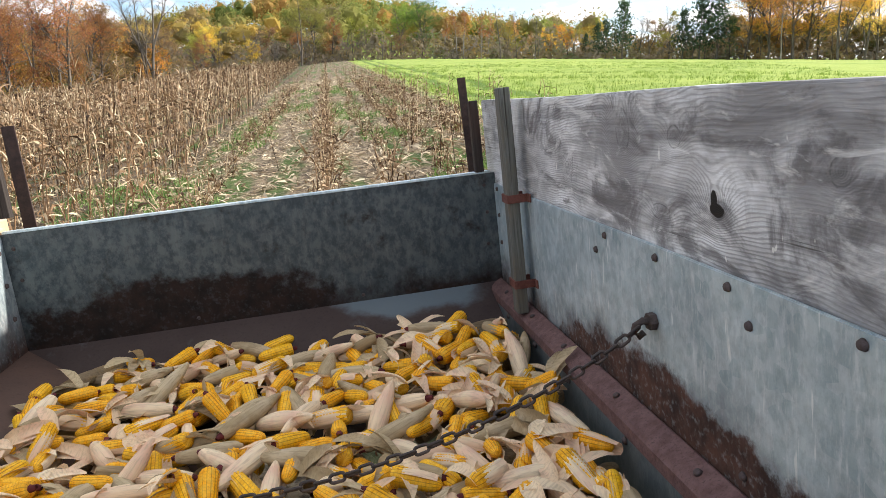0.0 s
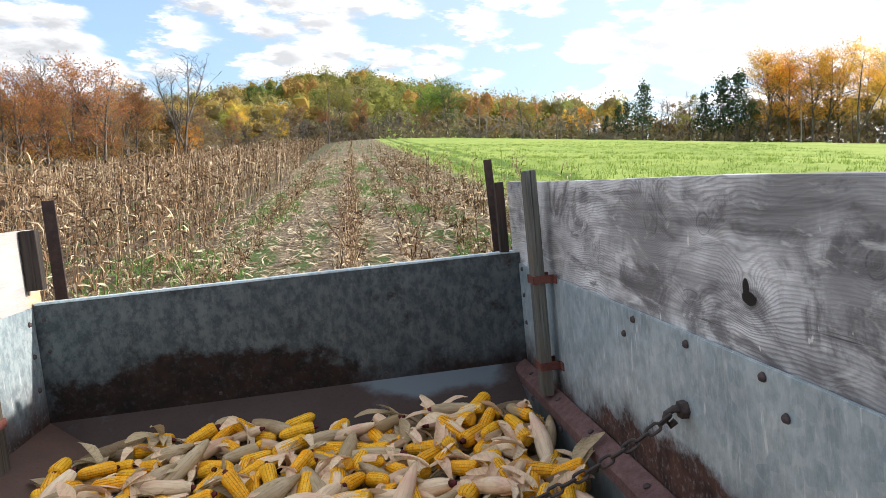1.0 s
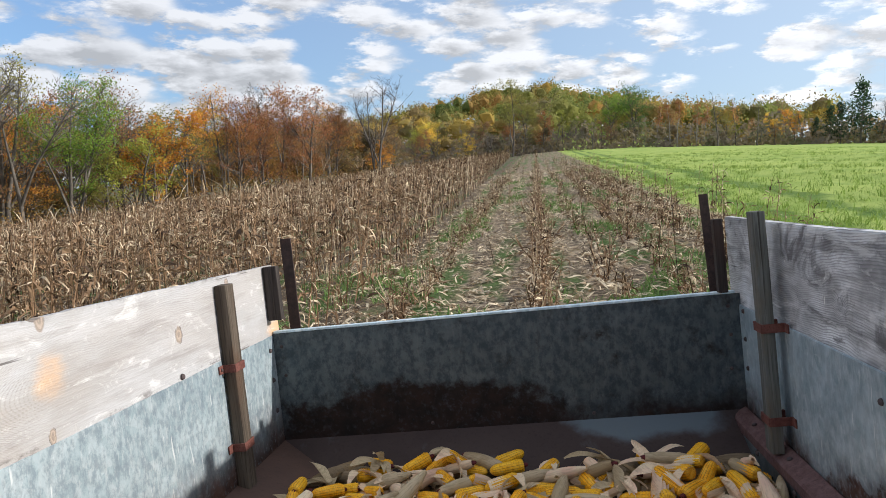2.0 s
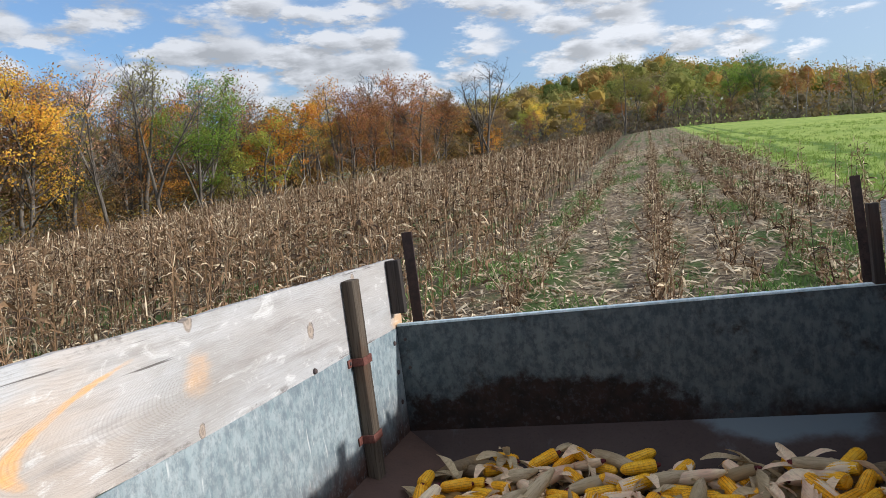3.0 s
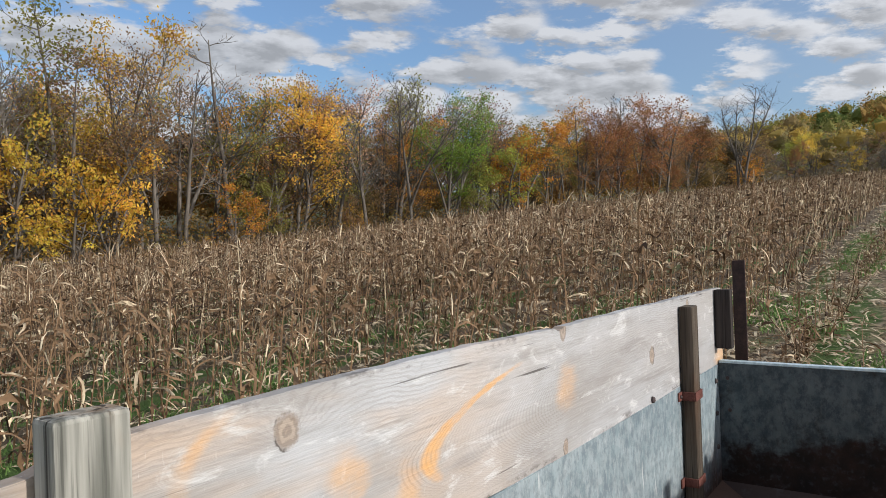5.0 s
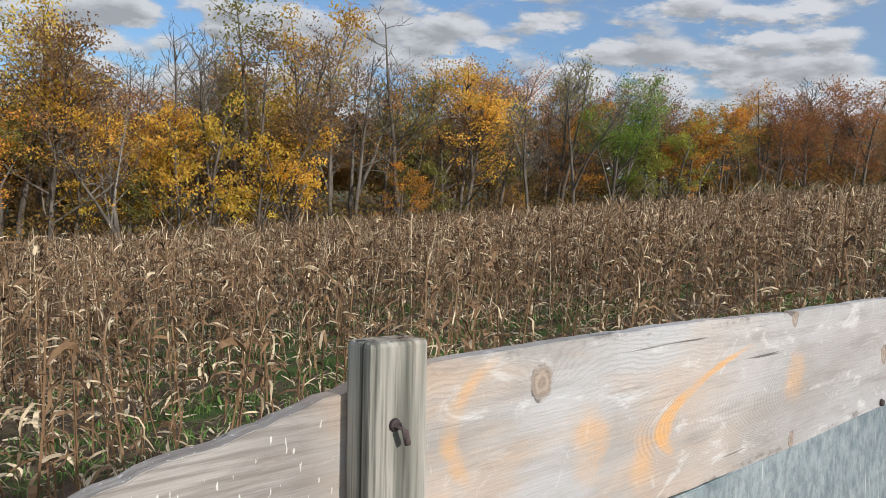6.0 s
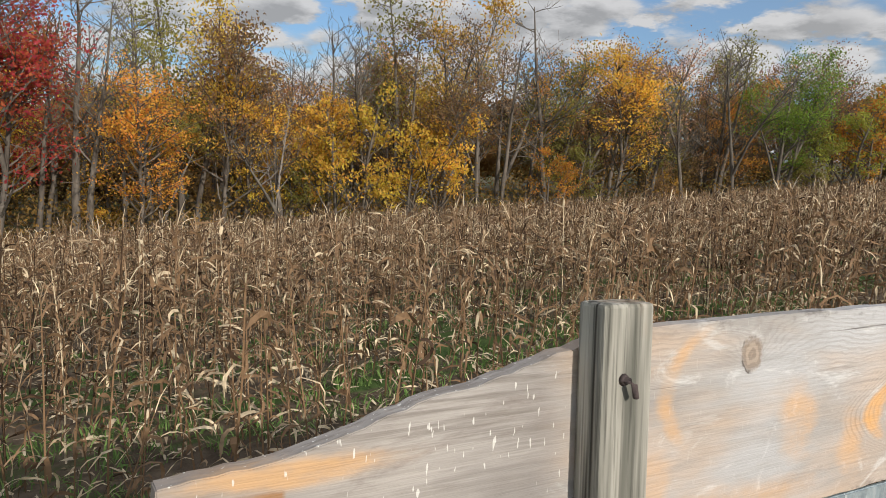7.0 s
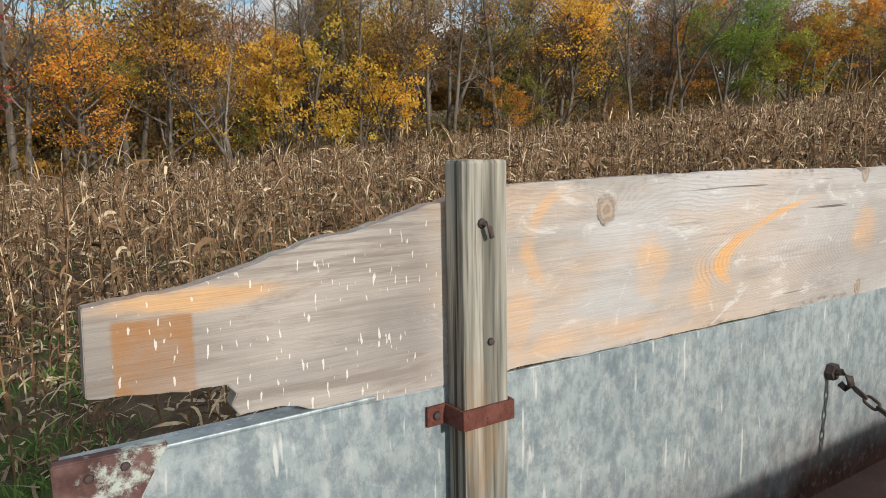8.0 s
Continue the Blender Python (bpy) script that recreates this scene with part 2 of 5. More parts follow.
    return n.done(col, 0.85, n.math("SUBTRACT", n.math("ADD", n.math("MULTIPLY", rings, 0.06), fine), check), 0.4, 0.004)


def stake_wood(name, pale, dark, warm):
    n = Nodes(name, 0.85, 0.0, 0.25)
    fine = n.noise(170, 4, 0.6, (1, 1, 0.03))
    bands = n.noise(42, 3, 0.55, (1, 1, 0.05), (2, 3, 0))
    large = n.noise(7, 4, 0.6, (1, 1, 0.4))
    col = n.mix(n.ramp(bands, 0.35, 0.65), pale, dark)
    col = n.mix(n.ramp(fine, 0.45, 0.70, 0, 0.75), col, tuple(c * 0.4 for c in dark))
    col = n.mix(n.ramp(large, 0.5, 0.68, 0, 0.75), col, warm)
    crack = n.ramp(n.noise(55, 2, 0.6, (1, 1, 0.012), (1, 9, 4)), 0.60, 0.66)
    col = n.mix(n.math("MULTIPLY", crack, 0.85), col, (0.03, 0.026, 0.022))
    return n.done(col, 0.85, n.math("SUBTRACT", fine, crack), 0.4, 0.004)


def rusty_iron(name, a, b, rough=0.85):
    n = Nodes(name, rough, 0.15)
    col = n.mix(n.ramp(n.noise(30, 5, 0.65), 0.3, 0.7), a, b)
    col = n.mix(n.ramp(n.noise(160, 3, 0.6), 0.5, 0.75, 0, 0.6), col, tuple(c * 0.45 for c in a))
    return n.done(col, None, n.noise(140, 4, 0.65), 0.3, 0.003)


def bleached_board():
    """Flat-sawn pine: grain along y, nested arches where the saw crossed a ring, orange where the wood is fresh."""
    n = Nodes("sun_bleached_board", 0.85, 0.0, 0.25)
    wave = n.math("MULTIPLY", n.math("SUBTRACT", n.noise(2.2, 4, 0.5, (1, 1, 1.6), (2, 2, 0)), 0.5), 0.10)
    small = n.math("MULTIPLY", n.math("SUBTRACT", n.noise(24, 5, 0.65, (1, 0.30, 1), (2, 4, 0)), 0.5), 0.024)
    y, z = n.axis(1), n.math("ADD", n.axis(2), small)
    fine = n.noise(150, 4, 0.65, (1, 0.035, 1), (2, 0, 0))
    broad = n.noise(3.2, 5, 0.6, (1, 0.6, 1.4), (2, 7, 0))
    # plain lines that bend round the knots
    flat = n.math("ADD", z, wave)
    knots = ((2.249, 1.18, 0.020, 0.026), (0.842, 1.284, 0.021, 0.024), (1.66, 1.322, 0.016, 0.026), (2.62, 1.30, 0.015, 0.015), (1.655, 1.06, 0.012, 0.02))
    for ky, kz, ry, rz in knots:
        flat = n.math("ADD", flat, n.math("MULTIPLY", n.math("POWER", n.spot(ky, kz, ry * 4.5, rz * 3.2), 2.0), rz * 1.7))
    lines = n.math("SINE", n.math("MULTIPLY", flat, 150 * 2 * math.pi))

    def arch(ay, az, bend):
        """How far inside an arch that opens along +y."""
        side = n.math("POWER", n.math("ABSOLUTE", n.math("DIVIDE", n.math("SUBTRACT", z, az), bend)), 2.0)
        return n.math("SUBTRACT", n.math("SUBTRACT", y, ay), side)

    inner = arch(1.105, 1.163, 0.20)
    near_arch = n.math("MULTIPLY", n.ramp(inner, -0.10, 0.0), n.ramp(y, 1.45, 1.75, 1.0, 0.0))
    rings = n.math("SINE", n.math("MULTIPLY", n.math("ADD", inner, n.math("MULTIPLY", wave, 0.35)), 78 * 2 * math.pi))
    grain = n.math("ADD", n.math("MULTIPLY", lines, n.math("SUBTRACT", 1.0, near_arch)), n.math("MULTIPLY", rings, near_arch))
    late = n.ramp(n.math("ADD", n.math("MULTIPLY", grain, 0.45), n.math("MULTIPLY", fine, 0.9)), 0.35, 1.0)
    # weathered greys, warmer where less rain has come
    col = n.mix(n.ramp(broad, 0.36, 0.64), (0.50, 0.505, 0.525), (0.36, 0.345, 0.335))
    # far half mixed to a darker grey: its dimmer shading is put into the colour
    col = n.mix(n.ramp(y, 1.4, 2.2, 0.0, 0.55), col, n.mix(n.noise(7, 6, 0.7, (1, 0.4, 1.3)), (0.31, 0.30, 0.30), (0.48, 0.48, 0.50)))
    warm = n.math("MULTIPLY", n.ramp(n.noise(2.4, 5, 0.6, (1, 0.5, 1.8), (2, 8, 8)), 0.42, 0.62), n.ramp(y, 0.95, 1.7, 1.0, 0.12))
    col = n.mix(n.math("MULTIPLY", warm, 0.60), col, (0.58, 0.41, 0.28))
    col = n.mix(n.ramp(n.noise(30, 5, 0.65, (1, 0.10, 1), (2, 3, 0)), 0.50, 0.72, 0.0, 0.55), col, (0.27, 0.25, 0.24))
    col = n.mix(n.ramp(n.noise(12, 6, 0.7, (1, 0.5, 1.2), (2, 6, 5), 1.2), 0.55, 0.68, 0.0, 0.6), col, (0.70, 0.70, 0.70))

    def fresh(mask, amount):
        ragged = n.math("ADD", mask, n.math("MULTIPLY", n.math("SUBTRACT", n.noise(11, 6, 0.68, (1, 0.4, 1.4)), 0.5), 1.5))
        worn = n.ramp(n.noise(6, 6, 0.7, (1, 0.5, 1.3), (5, 3, 1)), 0.34, 0.60, 0.25, 1.0)
        return n.math("MULTIPLY", n.math("MULTIPLY", n.ramp(ragged, 0.25, 0.95), worn), amount)

    def within(v, a, b, soft):
        return n.math("MULTIPLY", n.ramp(v, a - soft, a + soft), n.ramp(v, b - soft, b + soft, 1.0, 0.0))

    outer = n.math("MULTIPLY", within(inner, 0.012, 0.070, 0.026), n.ramp(y, 1.32, 1.55, 1.0, 0.0))
    outer = n.math("MULTIPLY", outer, n.math("MAXIMUM", n.ramp(n.axis(2), 1.140, 1.166), n.ramp(y, 1.14, 1.22, 1.0, 0.0)))
    second = n.math("MULTIPLY", within(arch(0.655, 1.235, 0.34), 0.008, 0.040, 0.022), n.ramp(n.math("ABSOLUTE", n.math("SUBTRACT", n.axis(2), 1.25)), 0.055, 0.095, 1.0, 0.0))
    orange = n.math("MAXIMUM", fresh(outer, 1.0), fresh(second, 0.62))
    for sy, sz, ry, rz, amount in ((0.95, 1.175, 0.055, 0.075, 0.6), (1.09, 1.13, 0.05, 0.06, 0.55), (0.82, 1.085, 0.24, 0.035, 0.5), (1.67, 1.185, 0.07, 0.07, 0.5), (0.20, 1.222, 0.17, 0.022, 0.85), (3.02, 1.07, 0.12, 0.05, 0.7), (0.66, 1.13, 0.04, 0.10, 0.45)):
        orange = n.math("MAXIMUM", orange, fresh(n.math("MULTIPLY", n.spot(sy, sz, ry * 1.25, rz * 1.25), 1.25), amount))
    col = n.mix(orange, col, (0.71, 0.41, 0.18))
    strength = n.math("ADD", n.ramp(n.noise(5, 3, 0.5, (1, 0.4, 1), (2, 2, 6)), 0.38, 0.7, 0.0, 0.34), n.math("MULTIPLY", near_arch, n.ramp(n.noise(8, 4, 0.6, (1, 0.6, 1)), 0.35, 0.65, 0.02, 0.26)))
    strength = n.math("MULTIPLY", strength, n.ramp(y, 0.50, 0.62, 0.25, 1.0))
    col = n.mix(n.math("MULTIPLY", late, strength), col, n.mix(orange, (0.24, 0.21, 0.19), (0.42, 0.20, 0.07)))
    # the free end past the stake: older, greyer, with a brown square where something was nailed
    end = n.ramp(y, 0.47, 0.56, 1.0, 0.0)
    old = n.mix(n.ramp(n.noise(5, 5, 0.62, (1, 0.45, 1.3)), 0.32, 0.66), (0.45, 0.42, 0.40), (0.27, 0.25, 0.24))
    old = n.mix(n.math("MULTIPLY", n.ramp(fine, 0.42, 0.66), n.ramp(n.noise(4, 4, 0.6, (1, 0.4, 1.2), (1, 1, 1)), 0.4, 0.65, 0.15, 0.7)), old, (0.17, 0.15, 0.135))
    old = n.mix(n.ramp(n.noise(9, 6, 0.7, (1, 0.22, 1.4), (3, 1, 2), 0.8), 0.49, 0.62, 0.0, 0.7), old, (0.21, 0.18, 0.165))
    keep = n.math("MULTIPLY", end, n.math("SUBTRACT", 1.0, n.math("MULTIPLY", orange, 0.9)))
    col = n.mix(n.math("MULTIPLY", keep, 0.94), col, old)
    square = n.math("MULTIPLY", n.ramp(n.math("ABSOLUTE", n.math("SUBTRACT", y, 0.158)), 0.038, 0.044, 1.0, 0.0), n.ramp(z, 1.204, 1.212, 1.0, 0.0))
    col = n.mix(n.math("MULTIPLY", square, n.ramp(n.noise(18, 6, 0.7, (1, 0.7, 1)), 0.32, 0.62, 0.40, 0.95)), col, (0.34, 0.18, 0.085))
    drips = n.math("MULTIPLY", n.ramp(n.noise(190, 2, 0.4, (1, 1, 0.26), (7, 5, 2)), 0.675, 0.71), n.ramp(y, 0.40, 0.72, 1.0, 0.12))
    col = n.mix(n.math("MULTIPLY", drips, 0.7), col, (0.80, 0.79, 0.76))
    # knots: a dark broken rim round a brown heart with faint rings
    fray = n.math("MULTIPLY", n.math("SUBTRACT", n.noise(55, 4, 0.65, (1, 0.8, 1)), 0.5), 0.9)
    for ky, kz, ry, rz in knots:
        core = n.spot(ky, kz, ry * 1.3, rz * 1.3)
        core = n.math("ADD", core, n.math("MULTIPLY", fray, n.ramp(core, 0.0, 0.30)))
        ring = n.math("SINE", n.math("MULTIPLY", core, 13.0))
        wood = n.mix(n.ramp(ring, -0.8, 0.9), (0.25, 0.185, 0.135), (0.40, 0.31, 0.235))
        col = n.mix(n.ramp(core, 0.10, 0.40, 0.0, 0.75), col, wood)
        rim = n.math("MULTIPLY", within(core, 0.14, 0.26, 0.07), n.ramp(n.noise(38, 3, 0.6, (1, 1, 1), (ky, 0, 0)), 0.46, 0.62, 0.0, 0.85))
        col = n.mix(rim, col, (0.06, 0.045, 0.037))
    # dark bruises along the edges, cracks along the grain
    edge_dirt = n.math("MAXIMUM", n.ramp(n.axis(2), 1.310, 1.330), n.ramp(n.axis(2), 1.050, 1.066, 1.0, 0.0))
    col = n.mix(n.math("MULTIPLY", edge_dirt, n.ramp(n.noise(24, 5, 0.7, (1, 0.5, 1)), 0.50, 0.66, 0.0, 0.65)), col, (0.11, 0.095, 0.085))
    check = n.ramp(n.noise(48, 3, 0.7, (1, 0.022, 1), (2, 9, 4)), 0.67, 0.72)
    col = n.mix(n.math("MULTIPLY", check, 0.75), col, (0.06, 0.05, 0.045))
    return n.done(col, 0.85, n.math("SUBTRACT", n.math("ADD", n.math("MULTIPLY", grain, 0.02), fine), check), 0.45, 0.004)


ZINC_LEFT = galvanised("zinc_sunlit", 0.86, 0.60, 3.0, 0.94, None, 1.0, 0.62)
# the chute's zinc at a third of the tone: shade put into its colour
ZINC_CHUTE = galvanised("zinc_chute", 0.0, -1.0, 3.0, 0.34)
# rim zinc toned far up: the sunlit glint of the edge is painted in
ZINC_RIM = galvanised("zinc_rim", 0.0, -1.0, 3.0, 1.55)
ZINC_RIGHT = galvanised("zinc_shaded", 0.76, 0.60, 4.0, 1.08, lambda n: n.ramp(n.math("ADD", n.spot(1.62, 0.56, 0.95, 0.23), n.math("MULTIPLY", n.math("SUBTRACT", n.noise(11, 6, 0.68), 0.5), 0.6)), 0.16, 0.34))
# end panels: zinc and rust toned far down, their shade put into the colour
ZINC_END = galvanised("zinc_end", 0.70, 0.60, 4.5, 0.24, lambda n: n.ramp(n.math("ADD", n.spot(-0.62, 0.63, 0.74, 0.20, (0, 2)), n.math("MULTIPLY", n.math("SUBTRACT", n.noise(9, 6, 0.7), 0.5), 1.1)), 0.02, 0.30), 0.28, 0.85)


def worn_steel(name, a, b, c, bare=None):
    """A floor scoured by grain: dull red-brown scale with bare grey patches."""
    n = Nodes(name, 0.75, 0.1)
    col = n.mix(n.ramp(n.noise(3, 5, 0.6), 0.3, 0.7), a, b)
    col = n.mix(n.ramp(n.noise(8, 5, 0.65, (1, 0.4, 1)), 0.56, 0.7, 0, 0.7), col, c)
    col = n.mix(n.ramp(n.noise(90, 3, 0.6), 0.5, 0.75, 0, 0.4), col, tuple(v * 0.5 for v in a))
    if bare:
        worn = n.ramp(n.math("ADD", n.spot(*bare, (0, 2)), n.math("MULTIPLY", n.math("SUBTRACT", n.noise(7, 5, 0.6), 0.5), 0.8)), 0.15, 0.45)
        col = n.mix(worn, col, (0.13, 0.16, 0.185))
    return n.done(col, None, n.noise(60, 4, 0.6), 0.12, 0.004)


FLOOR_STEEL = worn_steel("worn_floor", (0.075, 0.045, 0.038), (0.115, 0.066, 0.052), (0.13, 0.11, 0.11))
# the end slope at roughly half the floor's tone, with one bare grey patch
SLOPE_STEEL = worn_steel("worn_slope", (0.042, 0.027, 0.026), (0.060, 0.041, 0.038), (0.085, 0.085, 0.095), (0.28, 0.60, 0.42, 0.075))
WOOD_LEFT = bleached_board()
WOOD_RIGHT = weathered_board("grey_weathered_board", [(1.734, 1.235, 0.040, 0.050), (1.36, 1.115, 0.036, 0.034), (1.50, 1.225, 0.028, 0.024), (1.06, 1.19, 0.022, 0.022), (2.115, 1.124, 0.018, 0.020), (1.568, 1.072, 0.045, 0.018)],
                             (0.84, 0.85, 0.875), (0.115, 0.108, 0.112), [(1.358, 1.102, 0.030, 0.017), (1.366, 1.118, 0.014, 0.024)], 5.0, 0.018, 135.0, 0.08, 0.52, 0.25, 0.8)
STAKE_NEAR = stake_wood("treated_stake", (0.45, 0.435, 0.39), (0.155, 0.155, 0.135), (0.33, 0.205, 0.115))
STAKE_RIGHT = stake_wood("grey_stake", (0.17, 0.175, 0.165), (0.105, 0.105, 0.095), (0.13, 0.11, 0.085))
# end-block timber coloured near black for the shade on its near faces
BLOCK_DARK = stake_wood("shade_toned_block", (0.055, 0.045, 0.042), (0.028, 0.022, 0.02), (0.06, 0.035, 0.028))
STAKE_FAR = stake_wood("old_stake", (0.135, 0.108, 0.084), (0.062, 0.048, 0.037), (0.085, 0.045, 0.026))
RUST_RED = rusty_iron("red_rusted_iron", (0.11, 0.035, 0.027), (0.19, 0.075, 0.06))
RUST_DARK = rusty_iron("dark_iron", (0.035, 0.025, 0.023), (0.075, 0.045, 0.04))
RAIL_IRON = rusty_iron("primer_red_rail", (0.115, 0.06, 0.058), (0.18, 0.105, 0.102))
def flaking_plate():
    n = Nodes("flaking_plate", 0.8, 0.1)
    col = n.mix(n.ramp(n.noise(30, 5, 0.65), 0.3, 0.7), (0.075, 0.035, 0.034), (0.17, 0.10, 0.095))
    paint = n.ramp(n.math("ADD", n.noise(22, 6, 0.7), n.math("MULTIPLY", n.axis(1), 1.6)), 0.64, 0.76)
    col = n.mix(paint, col, n.mix(n.noise(50, 4, 0.6), (0.34, 0.42, 0.39), (0.55, 0.60, 0.57)))
    return n.done(col, None, n.noise(90, 5, 0.65), 0.5, 0.004)


PLATE_IRON = flaking_plate()
BOLT_IRON = rusty_iron("bolt_iron", (0.06, 0.045, 0.045), (0.13, 0.10, 0.10))


# ---- shapes ----
def part(name, bm, material, parent=None, label="", m=None, smooth=False):
    """Links a bmesh as one mesh object under a thing or a part."""
    me = bpy.data.meshes.new(name)
    bm.normal_update()
    bm.to_mesh(me)
    bm.free()
    if smooth:
        me.shade_smooth()
    me.materials.append(material)
    ob = new(name, me)
    if parent is not None:
        ob.parent = parent
    if m is not None:
        ob.matrix_basis = m
    if label:
        ob["label"] = label
    return ob


def box(x0, x1, y0, y1, z0, z1, bevel=0.004, cuts=0, wobble=0.0, seed=0):
    bm = bmesh.new()
    bmesh.ops.create_cube(bm, size=1.0)
    for v in bm.verts:
        v.co = Vector(((x0 + x1) / 2 + v.co.x * (x1 - x0), (y0 + y1) / 2 + v.co.y * (y1 - y0), (z0 + z1) / 2 + v.co.z * (z1 - z0)))
    if cuts:
        bmesh.ops.subdivide_edges(bm, edges=bm.edges[:], cuts=cuts, use_grid_fill=True)
    if bevel:
        sharp = [e for e in bm.edges if len(e.link_faces) == 2 and e.calc_face_angle(0) > 1.0]
        bmesh.ops.bevel(bm, geom=sharp, offset=bevel, segments=2, affect="EDGES", profile=0.6)
    if wobble:
        for v in bm.verts:
            v.co += noise.noise_vector(v.co * 9 + Vector((seed, 0, 0))) * wobble
    return bm


def plate(profile, x0, x1, flat="x", bevel=0.003):
    """A slab between x0 and x1 with an outline of (y, z) pairs, or of (x, z) pairs along y."""
    bm = bmesh.new()
    rings = []
    for x in (x0, x1):
        rings.append([bm.verts.new((x, a, b) if flat == "x" else (a, x, b)) for a, b in profile])
    k = len(profile)
    bm.faces.new(rings[0]), bm.faces.new(rings[1][::-1])
    for i in range(k):
        bm.faces.new((rings[0][i], rings[1][i], rings[1][(i + 1) % k], rings[0][(i + 1) % k]))
    bmesh.ops.recalc_face_normals(bm, faces=bm.faces[:])
    if bevel:
        sharp = [e for e in bm.edges if e.calc_face_angle(0) > 1.0]
        bmesh.ops.bevel(bm, geom=sharp, offset=bevel, segments=2, affect="EDGES")
    return bm


def disc(r, depth, seg=12, dome=0.5):
    """A bolt head that lies on z = 0 and points up."""
    bm = bmesh.new()
    bmesh.ops.create_cone(bm, cap_ends=True, segments=seg, radius1=r, radius2=r * dome, depth=depth)
    bmesh.ops.translate(bm, vec=(0, 0, depth / 2), verts=bm.verts[:])
    return bm


def empty(name, m=None):
    ob = new(name)
    if m is not None:
        ob.matrix_basis = m
    return ob


# ---- ground ----
GROUND = -0.22


def height(x, y):
    """The hillside: falls away to the left, climbs gently ahead."""
    x, y = np.asarray(x, float), np.asarray(y, float)
    side = np.where(x < 0, 0.125 * x, 1.0 * (1 - np.exp(-np.maximum(x, 0) / 8)))
    side = np.where(x < -50, -6.25 + 0.03 * (x + 50), side)
    ahead = np.where(y > 215, 12.255 + 0.01 * (y - 215), 0.057 * y)
    ahead = np.where(y < -40, -2.28 + 0.01 * (y + 40), ahead)
    hill = 17.0 * np.exp(-((x - 2) / 52) ** 2 - ((y - 300) / 60) ** 2) + 9.0 * np.exp(-((x + 60) / 50) ** 2 - ((y - 280) / 60) ** 2)
    soft = 0.05 * np.sin(x * 0.31 + 1.3) * np.sin(y * 0.23) + 0.03 * np.sin(x * 0.9 + y * 0.5)
    far = np.clip((np.hypot(x, y) - 6) / 20, 0, 1)
    return GROUND + side + ahead + hill + soft * (0.4 + far)

def grid_ground():
    xs = np.unique(np.concatenate([np.linspace(-30, 30, 121), np.linspace(-160, 160, 81), np.linspace(-2500, 2500, 41)]))
    ys = np.unique(np.concatenate([np.linspace(-20, 50, 141), np.linspace(-100, 260, 91), np.linspace(-2500, 2500, 41)]))
    X, Y = np.meshgrid(xs, ys)
    Z = height(X, Y)
    vs = np.stack([X, Y, Z], -1).reshape(-1, 3)
    nx, ny = len(xs), len(ys)
    i = np.arange((nx - 1) * (ny - 1))
    r, c = i // (nx - 1), i % (nx - 1)
    a = r * nx + c
    fs = np.stack([a, a + 1, a + nx + 1, a + nx], -1)
    me = bpy.data.meshes.new("ground")
    me.from_pydata(vs.tolist(), [], fs.tolist())
    me.shade_smooth()
    return me


def field_soil():
    """Soil with chaff and weeds in the stubble, green cover crop past its border."""
    n = Nodes("field_soil", 0.95, 0.0, 0.15)
    border = n.math("SUBTRACT", n.axis(0), n.math("ADD", n.math("MULTIPLY", n.axis(1), 0.018), 2.9))
    border = n.math("ADD", border, n.math("MULTIPLY", n.math("SUBTRACT", n.noise(0.8, 4, 0.6), 0.5), 1.6))
    green = n.ramp(border, -0.2, 0.4)
    soil = n.mix(n.ramp(n.noise(2.2, 5, 0.6), 0.3, 0.7), (0.085, 0.065, 0.048), (0.19, 0.145, 0.105))
    strip = n.ramp(n.axis(0), -2.6, -1.6)
    chaff = n.mix(n.noise(60, 3, 0.6), (0.27, 0.20, 0.13), (0.58, 0.47, 0.33))
    soil = n.mix(n.math("MULTIPLY", n.ramp(n.noise(9, 6, 0.7), 0.44, 0.58, 0, 0.9), n.ramp(strip, 0, 1, 0.12, 1.0)), soil, chaff)
    weed = n.mix(n.noise(25, 4, 0.6), (0.035, 0.09, 0.02), (0.11, 0.20, 0.05))
    rows = n.math("SINE", n.math("MULTIPLY", n.axis(0), 2 * math.pi / 0.76))
    wm = n.math("ADD", n.noise(0.9, 5, 0.65, (1, 0.35, 1)), n.math("MULTIPLY", rows, 0.06))
    soil = n.mix(n.ramp(wm, 0.48, 0.62, 0, 0.85), soil, weed)
    crop = n.mix(n.ramp(n.noise(1.2, 5, 0.65, (1, 0.5, 1)), 0.3, 0.7), (0.215, 0.325, 0.065), (0.36, 0.445, 0.12))
    crop = n.mix(n.ramp(n.noise(0.16, 4, 0.6, (0.5, 1, 1)), 0.35, 0.65, 0.0, 0.6), crop, (0.42, 0.50, 0.13))
    crop = n.mix(n.ramp(n.noise(14, 4, 0.7), 0.5, 0.8, 0, 0.5), crop, (0.12, 0.22, 0.03))
    # wheel tracks beside the border
    for off in (0.75, 2.1):
        lane = n.math("ABSOLUTE", n.math("SUBTRACT", n.math("ADD", border, n.math("MULTIPLY", n.axis(1), -0.012)), off))
        crop = n.mix(n.ramp(lane, 0.1, 0.42, 0.75, 0.0), crop, (0.07, 0.15, 0.03))
    return n.done(n.mix(green, soil, crop), None, n.noise(30, 5, 0.7), 0.6, 0.06)


ground = tagged(new("ground", grid_ground()), "sloping farm field with chaff, weeds and green cover crop", "ground", "", "structure")
ground.data.materials.append(field_soil())

# ---- the wagon ----
wagon = tagged(empty("grain_wagon", LEANING), "galvanised farm wagon box with weathered wooden side boards", "wagon")
XL, XR, YF, YB = -1.177, 0.665, 2.99, 0.07


